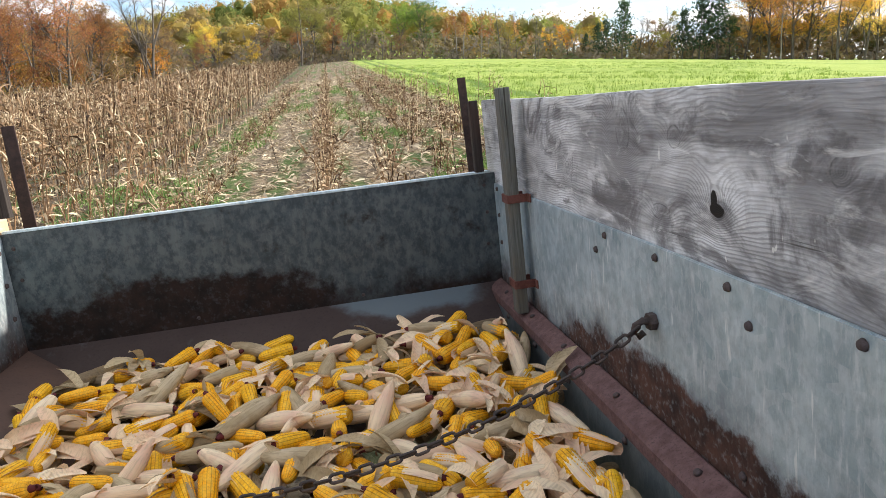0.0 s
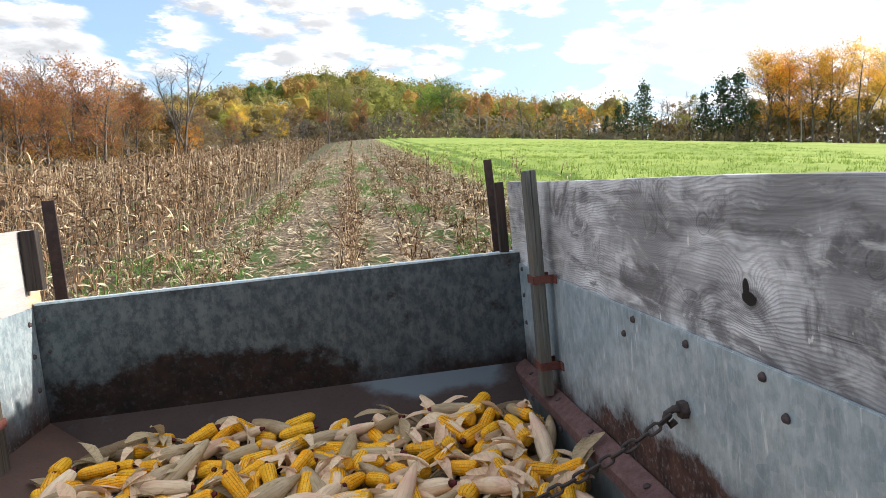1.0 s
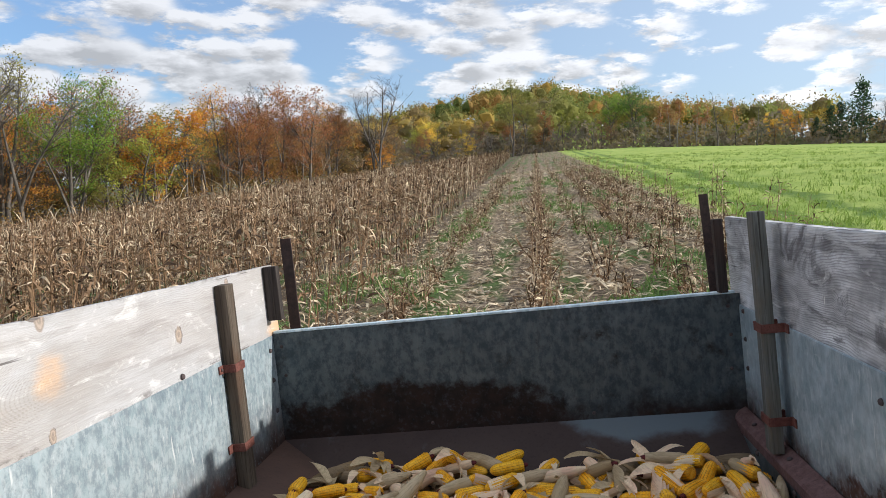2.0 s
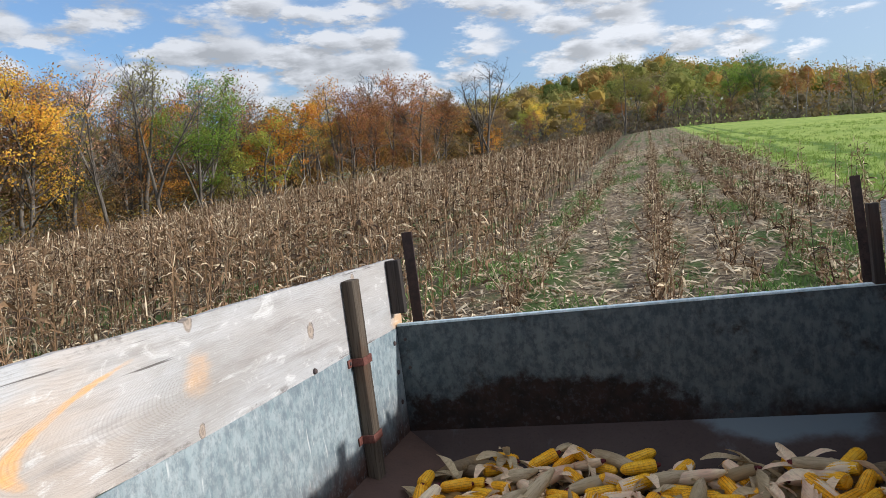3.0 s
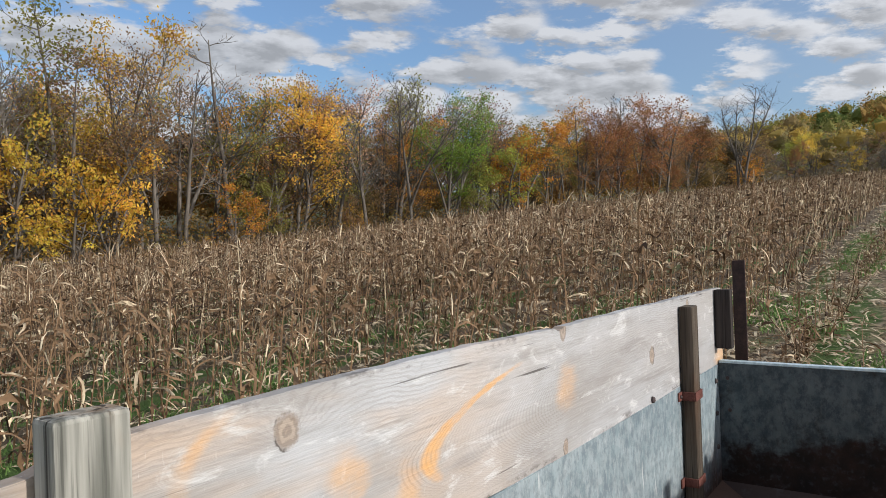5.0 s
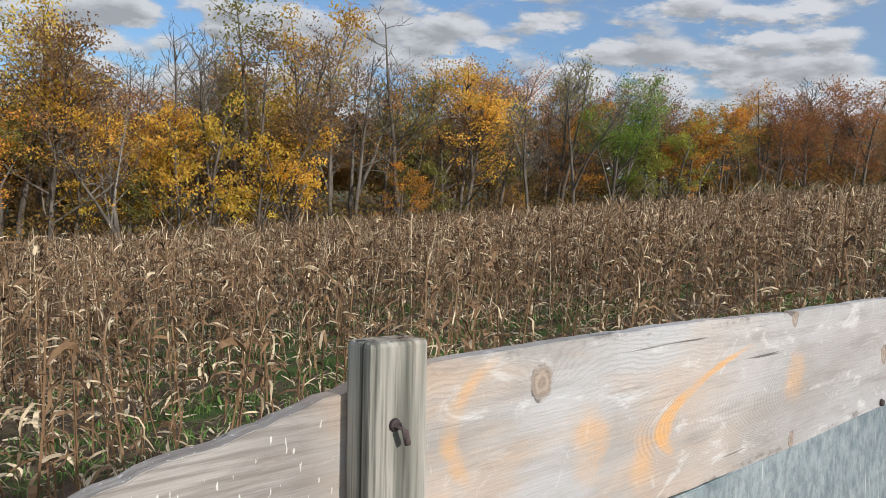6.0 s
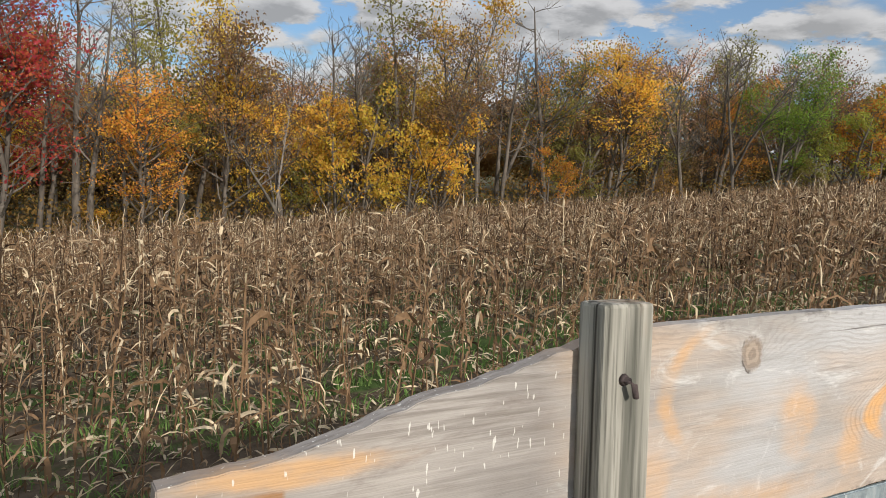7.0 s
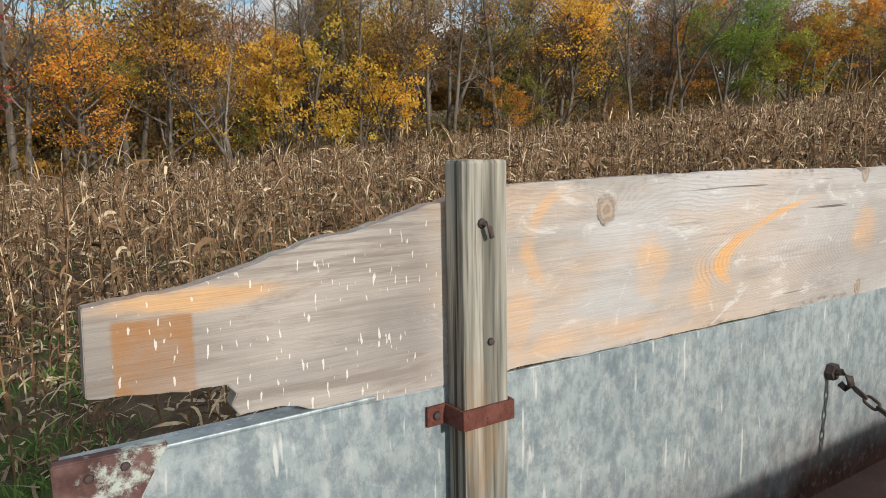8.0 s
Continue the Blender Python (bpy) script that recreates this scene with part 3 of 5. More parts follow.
def splintered(profile):
    """The outline of a broken board: short steps and splinters along its torn end, slight unevenness elsewhere."""
    out, rng, drift = [], random.Random(12), 0.0
    for (a, b), (c, d) in zip(profile, profile[1:] + profile[:1]):
        torn = max(a, c) < 0.62
        n = max(1, int(math.hypot(c - a, d - b) / (0.013 if torn else 0.022)))
        for i in range(n):
            s = (i + (rng.uniform(-0.3, 0.3) if i else 0.0)) / n
            drift = 0.65 * drift + rng.gauss(0, 1) * (0.0016 if torn else 0.0007)
            out.append((a + (c - a) * s, b + (d - b) * s + drift))
    return out


def build_wagon():
    left = part("side_panel", plate([(YB - 0.01, 0.585), (YF, 0.585), (YF, 1.040), (1.3, 1.046), (0.52, 1.058), (0.3, 1.066), (YB - 0.01, 1.066)], XL - 0.008, XL, bevel=0.002), ZINC_LEFT, wagon, "sunlit galvanised steel side with rusty foot")
    right = part("side_panel", plate([(YB, 0.55), (YF, 0.55), (YF, 1.002), (1.8, 1.001), (1.2, 0.997), (0.8, 0.990), (YB, 0.983)], XR, XR + 0.008, bevel=0.002), ZINC_RIGHT, wagon, "blue-grey galvanised steel side")
    end = part("end_panel", box(XL - 0.008, XR + 0.008, YF, YF + 0.008, 0.585, 1.046, 0.002), ZINC_END, wagon, "galvanised end panel with rust stains, shade put into its colour")
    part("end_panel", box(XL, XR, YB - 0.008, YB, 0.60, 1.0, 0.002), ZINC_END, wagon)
    part("rim", box(XL + 0.005, XR - 0.01, YF - 0.004, YF + 0.028, 1.0465, 1.056, 0.002), ZINC_RIM, wagon, "folded steel rim, sunlit edge put into its colour")
    # hopper slopes
    bm = bmesh.new()
    a = [bm.verts.new(p) for p in ((XL, YB, 0.60), (XL, YF, 0.60), (-0.35, 2.35, 0.30), (-0.35, 0.6, 0.30))]
    bm.faces.new(a)
    part("hopper_floor", bm, FLOOR_STEEL, wagon, "rust-red sloping hopper floor")
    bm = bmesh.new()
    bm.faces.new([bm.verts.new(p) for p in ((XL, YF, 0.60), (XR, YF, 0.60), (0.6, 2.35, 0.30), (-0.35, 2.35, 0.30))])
    part("hopper_slope", bm, SLOPE_STEEL, wagon, "dark steel end slope with a worn bare patch")
    part("chute_side", box(0.608, 0.618, YB, YF, -0.15, 0.56, 0.002), ZINC_CHUTE, wagon, "zinc chute side, shade put into its colour")
    rail = part("rail", plate([(0.605, 0.545), (0.664, 0.545), (0.664, 0.607), (0.656, 0.611), (0.612, 0.588), (0.605, 0.580)], YB, YF, "y", 0.003), RAIL_IRON, wagon, "faded red angle-iron rail")
    # side boards
    part("side_board", plate(splintered([(0.092, 1.230), (0.14, 1.231), (0.195, 1.238), (0.23, 1.241), (0.262, 1.251), (0.30, 1.263), (0.348, 1.271), (0.40, 1.281), (0.46, 1.297), (0.53, 1.312), (0.60, 1.327), (0.68, 1.331),
                              (1.15, 1.336), (1.62, 1.329), (1.64, 1.322), (1.67, 1.329), (2.58, 1.327), (3.07, 1.326), (3.07, 1.041), (2.5, 1.041), (1.67, 1.041), (1.2, 1.050), (0.63, 1.058), (0.42, 1.060), (0.37, 1.064), (0.33, 1.073), (0.295, 1.080), (0.245, 1.084),
                              (0.236, 1.097), (0.243, 1.108), (0.232, 1.120), (0.19, 1.122), (0.16, 1.127), (0.089, 1.135)]), XL - 0.026, XL - 0.001, bevel=0.0012), WOOD_LEFT, wagon, "sun-bleached pine board with orange fresh grain")
    part("side_board", plate([(YB, 1.296), (0.7, 1.302), (1.0, 1.307), (1.4, 1.315), (1.8, 1.317), (2.2, 1.318), (2.62, 1.324), (3.12, 1.332), (3.12, 0.995), (2.62, 0.990), (1.6, 0.985), (1.1, 0.972), (YB, 0.960)], XR + 0.009, XR + 0.040, bevel=0.004), WOOD_RIGHT, wagon, "grey weathered board with knots")
    # stakes in their iron straps
    for x0, x1, y0, y1, z0, z1, mat, straps in ((XL + 0.002, -1.134, 0.531, 0.606, 0.56, 1.367, STAKE_NEAR, (1.022, 0.70)), (XL + 0.002, -1.132, 2.51, 2.575, 0.575, 1.30, STAKE_FAR, (1.012, 0.735)), (0.596, 0.634, 2.50, 2.565, 0.60, 1.365, STAKE_RIGHT, (1.0, 0.705))):
        st = part("stake", box(x0, x1, y0, y1, z0, z1, 0.005, 3, 0.0015, y0), mat, wagon, "weathered timber stake")
        inner = x1 if x0 < 0 else x0
        s = 1 if x0 < 0 else -1
        wall = XL if x0 < 0 else XR
        for z in straps:
            bm = box(min(inner, inner + s * 0.005), max(inner, inner + s * 0.005), y0 - 0.006, y1 + 0.006, z - 0.014, z + 0.014, 0.001)
            for ya, yb in ((y0 - 0.007, y0 - 0.002), (y1 + 0.002, y1 + 0.007)):
                b2 = box(min(wall, inner), max(wall, inner), ya, yb, z - 0.014, z + 0.014, 0.001)
                me = bpy.data.meshes.new("tmp")
                b2.to_mesh(me)
                b2.free()
                bm.from_mesh(me)
            for ya, yb in ((y0 - 0.036, y0 - 0.003), (y1 + 0.003, y1 + 0.014)):
                b2 = box(min(wall + s * 0.001, wall + s * 0.006), max(wall + s * 0.001, wall + s * 0.006), ya, yb, z - 0.014, z + 0.014, 0.001)
                me = bpy.data.meshes.new("tmp")
                b2.to_mesh(me)
                b2.free()
                bm.from_mesh(me)
            part("strap", bm, RUST_RED, st, "rusty iron strap")
    # corner irons and end blocks
    part("corner_post", box(-1.140, -1.093, 3.10, 3.108, 0.3, 1.43, 0.002), RUST_DARK, wagon, "dark red angle-iron post")
    rp = part("corner_post", box(-0.018, 0.016, -0.004, 0.004, -1.1, 0.0, 0.002), RUST_DARK, wagon, "leaning dark angle-iron post", pose(0.600, 3.11, 1.43, 0, -1.5, 0))
    part("end_block", box(XL + 0.002, -1.118, 2.955, 2.995, 1.105, 1.325, 0.004), BLOCK_DARK, wagon, "short timber block, shade put into its colour")
    part("end_block", box(0.588, 0.622, 2.945, 2.985, 1.057, 1.334, 0.004), BLOCK_DARK, wagon, "short timber block, shade put into its colour")


build_wagon()


# ---- dry maize ----
def dry_leaf_material():
    n = Nodes("dry_maize", 0.75, 0.0, 0.25)
    r = n.island()
    col = n.mix(n.ramp(r, 0.0, 0.55), (0.028, 0.015, 0.009), (0.27, 0.166, 0.092))
    col = n.mix(n.ramp(r, 0.66, 0.98), col, (0.84, 0.70, 0.49))
    col = n.mix(n.ramp(n.noise(0.5, 3, 0.6), 0.4, 0.7, 0, 0.3), col, (0.26, 0.17, 0.11))
    col = n.mix(n.ramp(n.noise(14, 3, 0.6), 0.5, 0.75, 0, 0.45), col, (0.10, 0.065, 0.045))
    mat = n.done(col)
    # thin dry leaves let some light through
    tr, mx = n.nd.new("ShaderNodeBsdfTranslucent"), n.nd.new("ShaderNodeMixShader")
    n.ln.new(col, tr.inputs[0])
    mx.inputs[0].default_value = 0.12
    n.ln.new(n.bsdf.outputs[0], mx.inputs[1]), n.ln.new(tr.outputs[0], mx.inputs[2])
    n.ln.new(mx.outputs[0], n.nd["Material Output"].inputs[0])
    return mat


DRY = dry_leaf_material()


def stem_mesh(rng, h, sides, segs, r=0.013):
    vs, fs = [], []
    lean = rng.normal(0, 0.07, 2)
    bend = rng.normal(0, 0.05, 2)
    for i in range(segs + 1):
        s = i / segs
        c = lean * s * h + bend * s * s * h
        rr = r * (1 - 0.6 * s)
        for k in range(sides):
            a = 2 * math.pi * k / sides
            vs.append((c[0] + rr * math.cos(a), c[1] + rr * math.sin(a), s * h))
    for i in range(segs):
        for k in range(sides):
            a, b = i * sides + k, i * sides + (k + 1) % sides
            fs.append((a, b, b + sides, a + sides))
    return vs, fs, lambda s: (lean * s * h + bend * s * s * h, s * h)


def add_blade(vs, fs, rng, base, yaw, length, width, segs, rise, droop, curl=0.0, crumple=0.0):
    """A dry leaf: leaves the stem at an angle, bends over and hangs, twisting."""
    p = np.array(base, float)
    el = rise
    tw = rng.normal(0, 0.4)
    start = len(vs)
    for i in range(segs + 1):
        s = i / segs
        w = width * (0.55 + 0.9 * s) * (1 - s) ** 0.6 if i < segs else width * 0.06
        side = np.array([-math.sin(yaw + curl * s), math.cos(yaw + curl * s), 0.0])
        up = np.array([0, 0, 1.0])
        acr = side * math.cos(tw * (0.3 + s * 2)) + up * math.sin(tw * (0.3 + s * 2))
        vs.append(tuple(p - acr * w)), vs.append(tuple(p + acr * w))
        el2 = el - droop * s
        d = np.array([math.cos(yaw + curl * s) * math.cos(el2), math.sin(yaw + curl * s) * math.cos(el2), math.sin(el2)])
        p = p + d * length / segs
        if crumple:
            yaw += rng.normal(0, crumple)
            el += rng.normal(0, crumple * 0.7)
            tw += rng.normal(0, crumple)
    for i in range(segs):
        a = start + 2 * i
        fs.append((a, a + 1, a + 3, a + 2))


def stalk(seed, h, leaves, lsegs, sides=3, segs=3, tassel=True, fat=1.0):
    """Stem and leaves apart, as lists of corners and faces."""
    rng = np.random.default_rng(seed)
    sv, sf, at = stem_mesh(rng, h, sides, segs, 0.009 * min(fat, 1.15))
    lv, lf = [], []
    for i in range(leaves):
        s = 0.12 + 0.83 * (i + rng.uniform(0, 0.7)) / leaves
        (cx, cy), z = at(s)
        yaw = i * math.pi + rng.normal(0, 0.7)
        add_blade(lv, lf, rng, (cx, cy, z), yaw, rng.uniform(0.10, 0.36), (rng.uniform(0.014, 0.027) if rng.uniform() < 0.35 else rng.uniform(0.006, 0.014)) * fat, lsegs, rng.uniform(-0.3, 1.25), rng.uniform(1.0, 3.2), rng.normal(0, 0.6), 0.34)
    # the ear in its husk, hanging beside the stem
    (cx, cy), z = at(rng.uniform(0.40, 0.62))
    yaw = rng.uniform(0, 6.28)
    for k in range(2):
        add_blade(lv, lf, rng, (cx, cy, z), yaw + 0.5 * k, rng.uniform(0.14, 0.20), 0.022 * min(fat, 1.4), lsegs, rng.uniform(-0.9, 0.7), rng.uniform(0.4, 1.2), 0.0, 0.05)
    if tassel:
        (cx, cy), z = at(1.0)
        for _ in range(3):
            add_blade(lv, lf, rng, (cx, cy, z - 0.02), rng.uniform(0, 6.28), rng.uniform(0.12, 0.26), 0.006 * fat, 2, rng.uniform(0.7, 1.5), rng.uniform(0.3, 1.5))
    return (sv, sf), (lv, lf)


def mesh_of(name, vs, fs, mat, smooth=False):
    me = bpy.data.meshes.new(name)
    me.from_pydata(vs, [], fs)
    if smooth:
        me.shade_smooth()
    me.materials.append(mat)
    return me


def joined(pieces):
    vs, fs = [], []
    for v, f in pieces:
        k = len(vs)
        vs += v
        fs += [tuple(i + k for i in q) for q in f]
    return np.array(vs, np.float32), np.array(fs, np.int32)


def scatter(name, templates, places, mat):
    """One mesh with a turned and scaled copy of a template at each place (x, y, z, yaw, scale, tilt x, tilt y)."""
    rng = np.random.default_rng(5)
    pick = rng.integers(0, len(templates), len(places))
    all_v, all_f, k = [], [], 0
    for i, (tv, tf) in enumerate(templates):
        p = places[pick == i]
        if not len(p):
            continue
        c, s, sc = np.cos(p[:, 3])[:, None], np.sin(p[:, 3])[:, None], p[:, 4][:, None]
        x, y, z = tv[:, 0][None] * sc, tv[:, 1][None] * sc, tv[:, 2][None] * sc
        X, Y = x * c - y * s + p[:, 5][:, None] * z, x * s + y * c + p[:, 6][:, None] * z
        V = np.stack([X + p[:, 0][:, None], Y + p[:, 1][:, None], z + p[:, 2][:, None]], -1)
        n = len(tv)
        Fc = tf[None] + (np.arange(len(p)) * n)[:, None, None] + k
        all_v.append(V.reshape(-1, 3)), all_f.append(Fc.reshape(-1, tf.shape[1]))
        k += n * len(p)
    V, Fc = np.concatenate(all_v), np.concatenate(all_f)
    me = bpy.data.meshes.new(name)
    w = Fc.shape[1]
    me.vertices.add(len(V)), me.loops.add(Fc.size), me.polygons.add(len(Fc))
    me.vertices.foreach_set("co", V.astype(np.float32).ravel())
    me.loops.foreach_set("vertex_index", Fc.astype(np.int32).ravel())
    me.polygons.foreach_set("loop_start", np.arange(0, Fc.size, w, dtype=np.int32))
    me.update(calc_edges=True)
    me.materials.append(mat)
    return new(name, me)


EDGE_AZ = np.array([-60, -40, -20, -8, 2, 8, 12, 19, 28, 41, 55, 70, 95, 140, 180])
EDGE_R = np.array([150, 142, 140, 140, 142, 135, 118, 92, 72, 58, 48, 44, 43, 50, 60])


def edge(az):
    """How far off the wood's edge stands, by the bearing to the left of +y."""
    return np.interp(az, EDGE_AZ, EDGE_R)


def plant_field():
    rng = np.random.default_rng(11)
    rows = np.arange(0, 62)
    pts = []
    for k in rows:
        x0 = -2.35 - 0.76 * k
        y = np.arange(-14, 136, 0.165)
        keep = rng.uniform(0, 1, len(y)) > np.where((y < 7) & (k < 6), 0.42, 0.12)
        y = y[keep] + rng.normal(0, 0.04, keep.sum())
        x = x0 - 0.012 * y + rng.normal(0, 0.045, len(y))
        pts.append(np.stack([x, y], -1))
    # what the picker left standing in the stubble strip
    for x0, keep_share in ((-1.60, 0.40), (-0.85, 0.06), (-0.14, 0.46), (0.60, 0.10), (1.30, 0.42), (2.0, 0.40), (2.6, 0.30)):
        y = np.arange(4.6, 125 if x0 < 1 else 60, 0.2)
        clump = 0.5 + 0.5 * np.sin(y * 1.1 + x0 * 5) * np.sin(y * 0.37 + x0)
        keep = rng.uniform(0, 1, len(y)) < keep_share * (0.5 + 1.6 * clump)
        y = y[keep]
        pts.append(np.stack([x0 + 0.008 * y + rng.normal(0, 0.07, len(y)), y], -1))
    strip_from = len(rows)
    P, short = np.concatenate(pts), np.concatenate([np.full(len(p), i >= strip_from) for i, p in enumerate(pts)])
    d = np.hypot(P[:, 0], P[:, 1])
    az = np.degrees(np.arctan2(-P[:, 0], P[:, 1]))
    thin = rng.uniform(0, 1, len(P)) < np.clip(30 / np.maximum(d, 1), 0.40, 1)
    thin &= (d < 17) | (d > 42) | (rng.uniform(0, 1, len(P)) < 0.86)
    ok = (d < edge(az) - 2.5) & (d > 3.0) & thin & ~((P[:, 1] < 4.2) & (P[:, 0] > -2.3)) & (az < 118)
    P, d, short = P[ok], d[ok], short[ok]
    n = len(P)
    hgt = rng.uniform(0.78, 1.16, n)
    hgt = np.where(short, rng.uniform(0.25, 0.68, n), hgt)
    hgt = np.where(d < 6.5, hgt * (0.62 + 0.058 * d), hgt)
    # battered, thinner plants near the wagon's track
    hgt = np.where((~short) & (P[:, 0] > -5.5) & (rng.uniform(0, 1, n) < 0.35), hgt * rng.uniform(0.45, 0.9, n), hgt)
    tilt = rng.normal(0, 0.07, (n, 2)) * np.where(rng.uniform(0, 1, n) < 0.08, 4.0, 1.0)[:, None]
    A = np.concatenate([P, height(P[:, 0], P[:, 1])[:, None] - 0.02, rng.uniform(0, 6.28, n)[:, None], hgt[:, None], tilt], 1)
    near, mid = d < 17, (d >= 17) & (d < 42)
    t_near = [stalk(100 + i, 1.5, 20, 5) for i in range(14)]
    t_mid = [joined(stalk(200 + i, 1.5, 8, 3, 3, 1, False, 1.3)) for i in range(10)]
    t_far = [joined(stalk(300 + i, 1.5, 5, 2, 2, 1, False, 1.65)) for i in range(8)]
    close = A[near]
    # those beside the wagon are plants of their own
    own = np.argsort(np.hypot(close[:, 0] + 3.5, (close[:, 1] - 5.0) * 0.8))[:290]
    rest = np.delete(close, own, 0)
    meshes = [(mesh_of("corn_stalk", *s, DRY), mesh_of("dry_leaves", *l, DRY)) for s, l in t_near]
    for i, (x, y, z, yaw, sc, tx, ty) in enumerate(close[own]):
        sm, lm = meshes[i % len(meshes)]
        ob = new("corn_stalk", sm)
        ob.matrix_basis = pose(x, y, z, math.degrees(-ty), math.degrees(tx), math.degrees(yaw)) @ Matrix.Diagonal((sc, sc, sc, 1))
        tagged(ob, "short broken dry corn stalk in the stubble" if sc < 0.7 else "dry brown corn stalk with hanging leaves", "corn plant", "standing corn stalks")
        lf = new("dry_leaves", lm)
        lf.parent = ob
    tagged(scatter("standing_corn", [joined(t) for t in t_near], rest, DRY), "dense dry brown corn standing in rows", "corn field", "", "stuff")
    tagged(scatter("far_corn", t_mid, A[mid], DRY), "dry brown corn field reaching to the wood", "corn field", "", "stuff")
    tagged(scatter("distant_corn", t_far, A[d >= 42], DRY), "distant dry corn field before the tree line", "corn field", "", "stuff")

    # broken bunches in the stubble rows
    bunch = []
    for i in range(8):
        g = np.random.default_rng(500 + i)
        pieces = []
        for j in range(5):
            (sv, sf), (lv, lf) = stalk(600 + 9 * i + j, g.uniform(0.22, 0.62), 7, 4, 4, 2, False, 1.25)
            dx, dy = g.normal(0, 0.07, 2)
            tx, ty = g.normal(0, 0.35, 2)
            for v, f in ((sv, sf), (lv, lf)):
                pieces.append(([(a + dx + tx * c, b + dy + ty * c, max(0.0, c)) for a, b, c in v], f))
        bunch.append(joined(pieces))
    spots = []
    for x0, step in ((-1.60, 0.9), (-0.14, 0.6), (0.60, 1.9), (1.30, 0.65), (2.0, 0.7), (2.6, 1.1)):
        y = 5.0
        while y < 34:
            y += step * rng.uniform(0.4, 1.8)
            x = x0 + 0.008 * y + rng.normal(0, 0.06)
            spots.append((x, y, float(height(x, y)) - 0.02, rng.uniform(0, 6.28), rng.uniform(0.45, 0.95), 0, 0))
    spots.sort(key=lambda q: q[1])
    forms = [mesh_of("stubble_bunch", v.tolist(), f.tolist(), DRY) for v, f in bunch]
    for i, (x, y, z, yaw, sc, _tx, _ty) in enumerate(spots[:130]):
        ob = new("stubble_bunch", forms[i % len(forms)])
        ob.matrix_basis = pose(x, y, z, 0, 0, math.degrees(yaw)) @ Matrix.Diagonal((sc, sc, sc, 1))
        tagged(ob, "broken bunch of dry corn stubble on the ground", "stubble", "stubble bunches")
    tagged(scatter("corn_stubble", bunch, np.array(spots[130:]), DRY), "broken bunches of dry stubble in rows", "stubble", "", "stuff")


plant_field()


def litter_and_weeds():
    rng = np.random.default_rng(21)
    # torn leaves and husks on the ground
    tl = []
    for i in range(10):
        vs, fs = [], []
        for _ in range(3):
            add_blade(vs, fs, rng, rng.uniform(-0.1, 0.1, 3) * (1, 1, 0.1) + (0, 0, 0.015), rng.uniform(0, 6.28), rng.uniform(0.06, 0.22), rng.uniform(0.010, 0.026), 2, rng.uniform(0.0, 0.6), rng.uniform(0.3, 1.6), rng.normal(0, 0.7))
        tl.append((np.array(vs, np.float32), np.array(fs, np.int32)))
    n = 11000
    x = rng.uniform(-2.6, 3.1, n)
    y = 4.2 + 46 * rng.uniform(0, 1, n) ** 1.8
    lane = np.abs(((x - 0.008 * y + 0.10) / 0.75 + 0.5) % 1 - 0.5)
    keep = rng.uniform(0, 1, n) < 1.0 - 1.3 * lane
    x2, y2 = rng.uniform(-12, -2, 2600), rng.uniform(-5, 12, 2600)
    X, Y = np.concatenate([x[keep], x2]), np.concatenate([y[keep], y2])
    m = len(X)
    A = np.stack([X, Y, height(X, Y), rng.uniform(0, 6.28, m), rng.uniform(0.6, 1.25, m), np.zeros(m), np.zeros(m)], -1)
    tagged(scatter("corn_litter", tl, A, PALE_DRY), "pale torn corn leaves strewn over the stubble", "litter", "", "stuff")
    # low weeds and grass
    tw = []
    for i in range(8):
        vs, fs = [], []
        for _ in range(9):
            add_blade(vs, fs, rng, (rng.normal(0, 0.06), rng.normal(0, 0.06), 0), rng.uniform(0, 6.28), rng.uniform(0.06, 0.16), rng.uniform(0.004, 0.013), 2, rng.uniform(0.5, 1.4), rng.uniform(0.2, 1.4))
        tw.append((np.array(vs, np.float32), np.array(fs, np.int32)))
    n = 13000
    x = np.concatenate([rng.uniform(-2.2, 3.2, n // 2), rng.uniform(-13, -1.8, n // 2)])
    y = np.concatenate([4.2 + 34 * rng.uniform(0, 1, n // 2) ** 1.6, rng.uniform(-6, 12, n // 2)])
    patch = np.array([noise.noise(Vector((a * 0.9, b * 0.35, 3.0))) for a, b in zip(x, y)])
    keep = patch > np.where(x > -2, 0.12, np.where((x > -7) & (y < 4.5), -0.22, 0.05))
    x, y = x[keep], y[keep]
    m = len(x)
    A = np.stack([x, y, height(x, y), rng.uniform(0, 6.28, m), rng.uniform(0.6, 1.3, m), np.zeros(m), np.zeros(m)], -1)
    tagged(scatter("weeds", tw, A, WEED), "low green weeds between the corn rows", "weeds", "", "stuff")
    # the cover crop's tufts near the border
    n = 3600
    y = 9 + 60 * rng.uniform(0, 1, n) ** 1.5
    x = 3.1 + 0.018 * y + rng.uniform(0, 1, n) ** 1.5 * (4 + 0.5 * y)
    A = np.stack([x, y, height(x, y), rng.uniform(0, 6.28, n), rng.uniform(0.8, 1.6, n), np.zeros(n), np.zeros(n)], -1)
    tagged(scatter("cover_crop", tw, A, GRASS), "bright green cover crop", "grass", "", "stuff")


def leafy(name, a, b, translucent=0.3):
    n = Nodes(name, 0.7, 0.0, 0.25)
    col = n.mix(n.island(), a, b)
    n.done(col)
    tr, mx = n.nd.new("ShaderNodeBsdfTranslucent"), n.nd.new("ShaderNodeMixShader")
    n.ln.new(col, tr.inputs[0])
    mx.inputs[0].default_value = translucent
    n.ln.new(n.bsdf.outputs[0], mx.inputs[1]), n.ln.new(tr.outputs[0], mx.inputs[2])
    n.ln.new(mx.outputs[0], n.nd["Material Output"].inputs[0])
    return n.mat


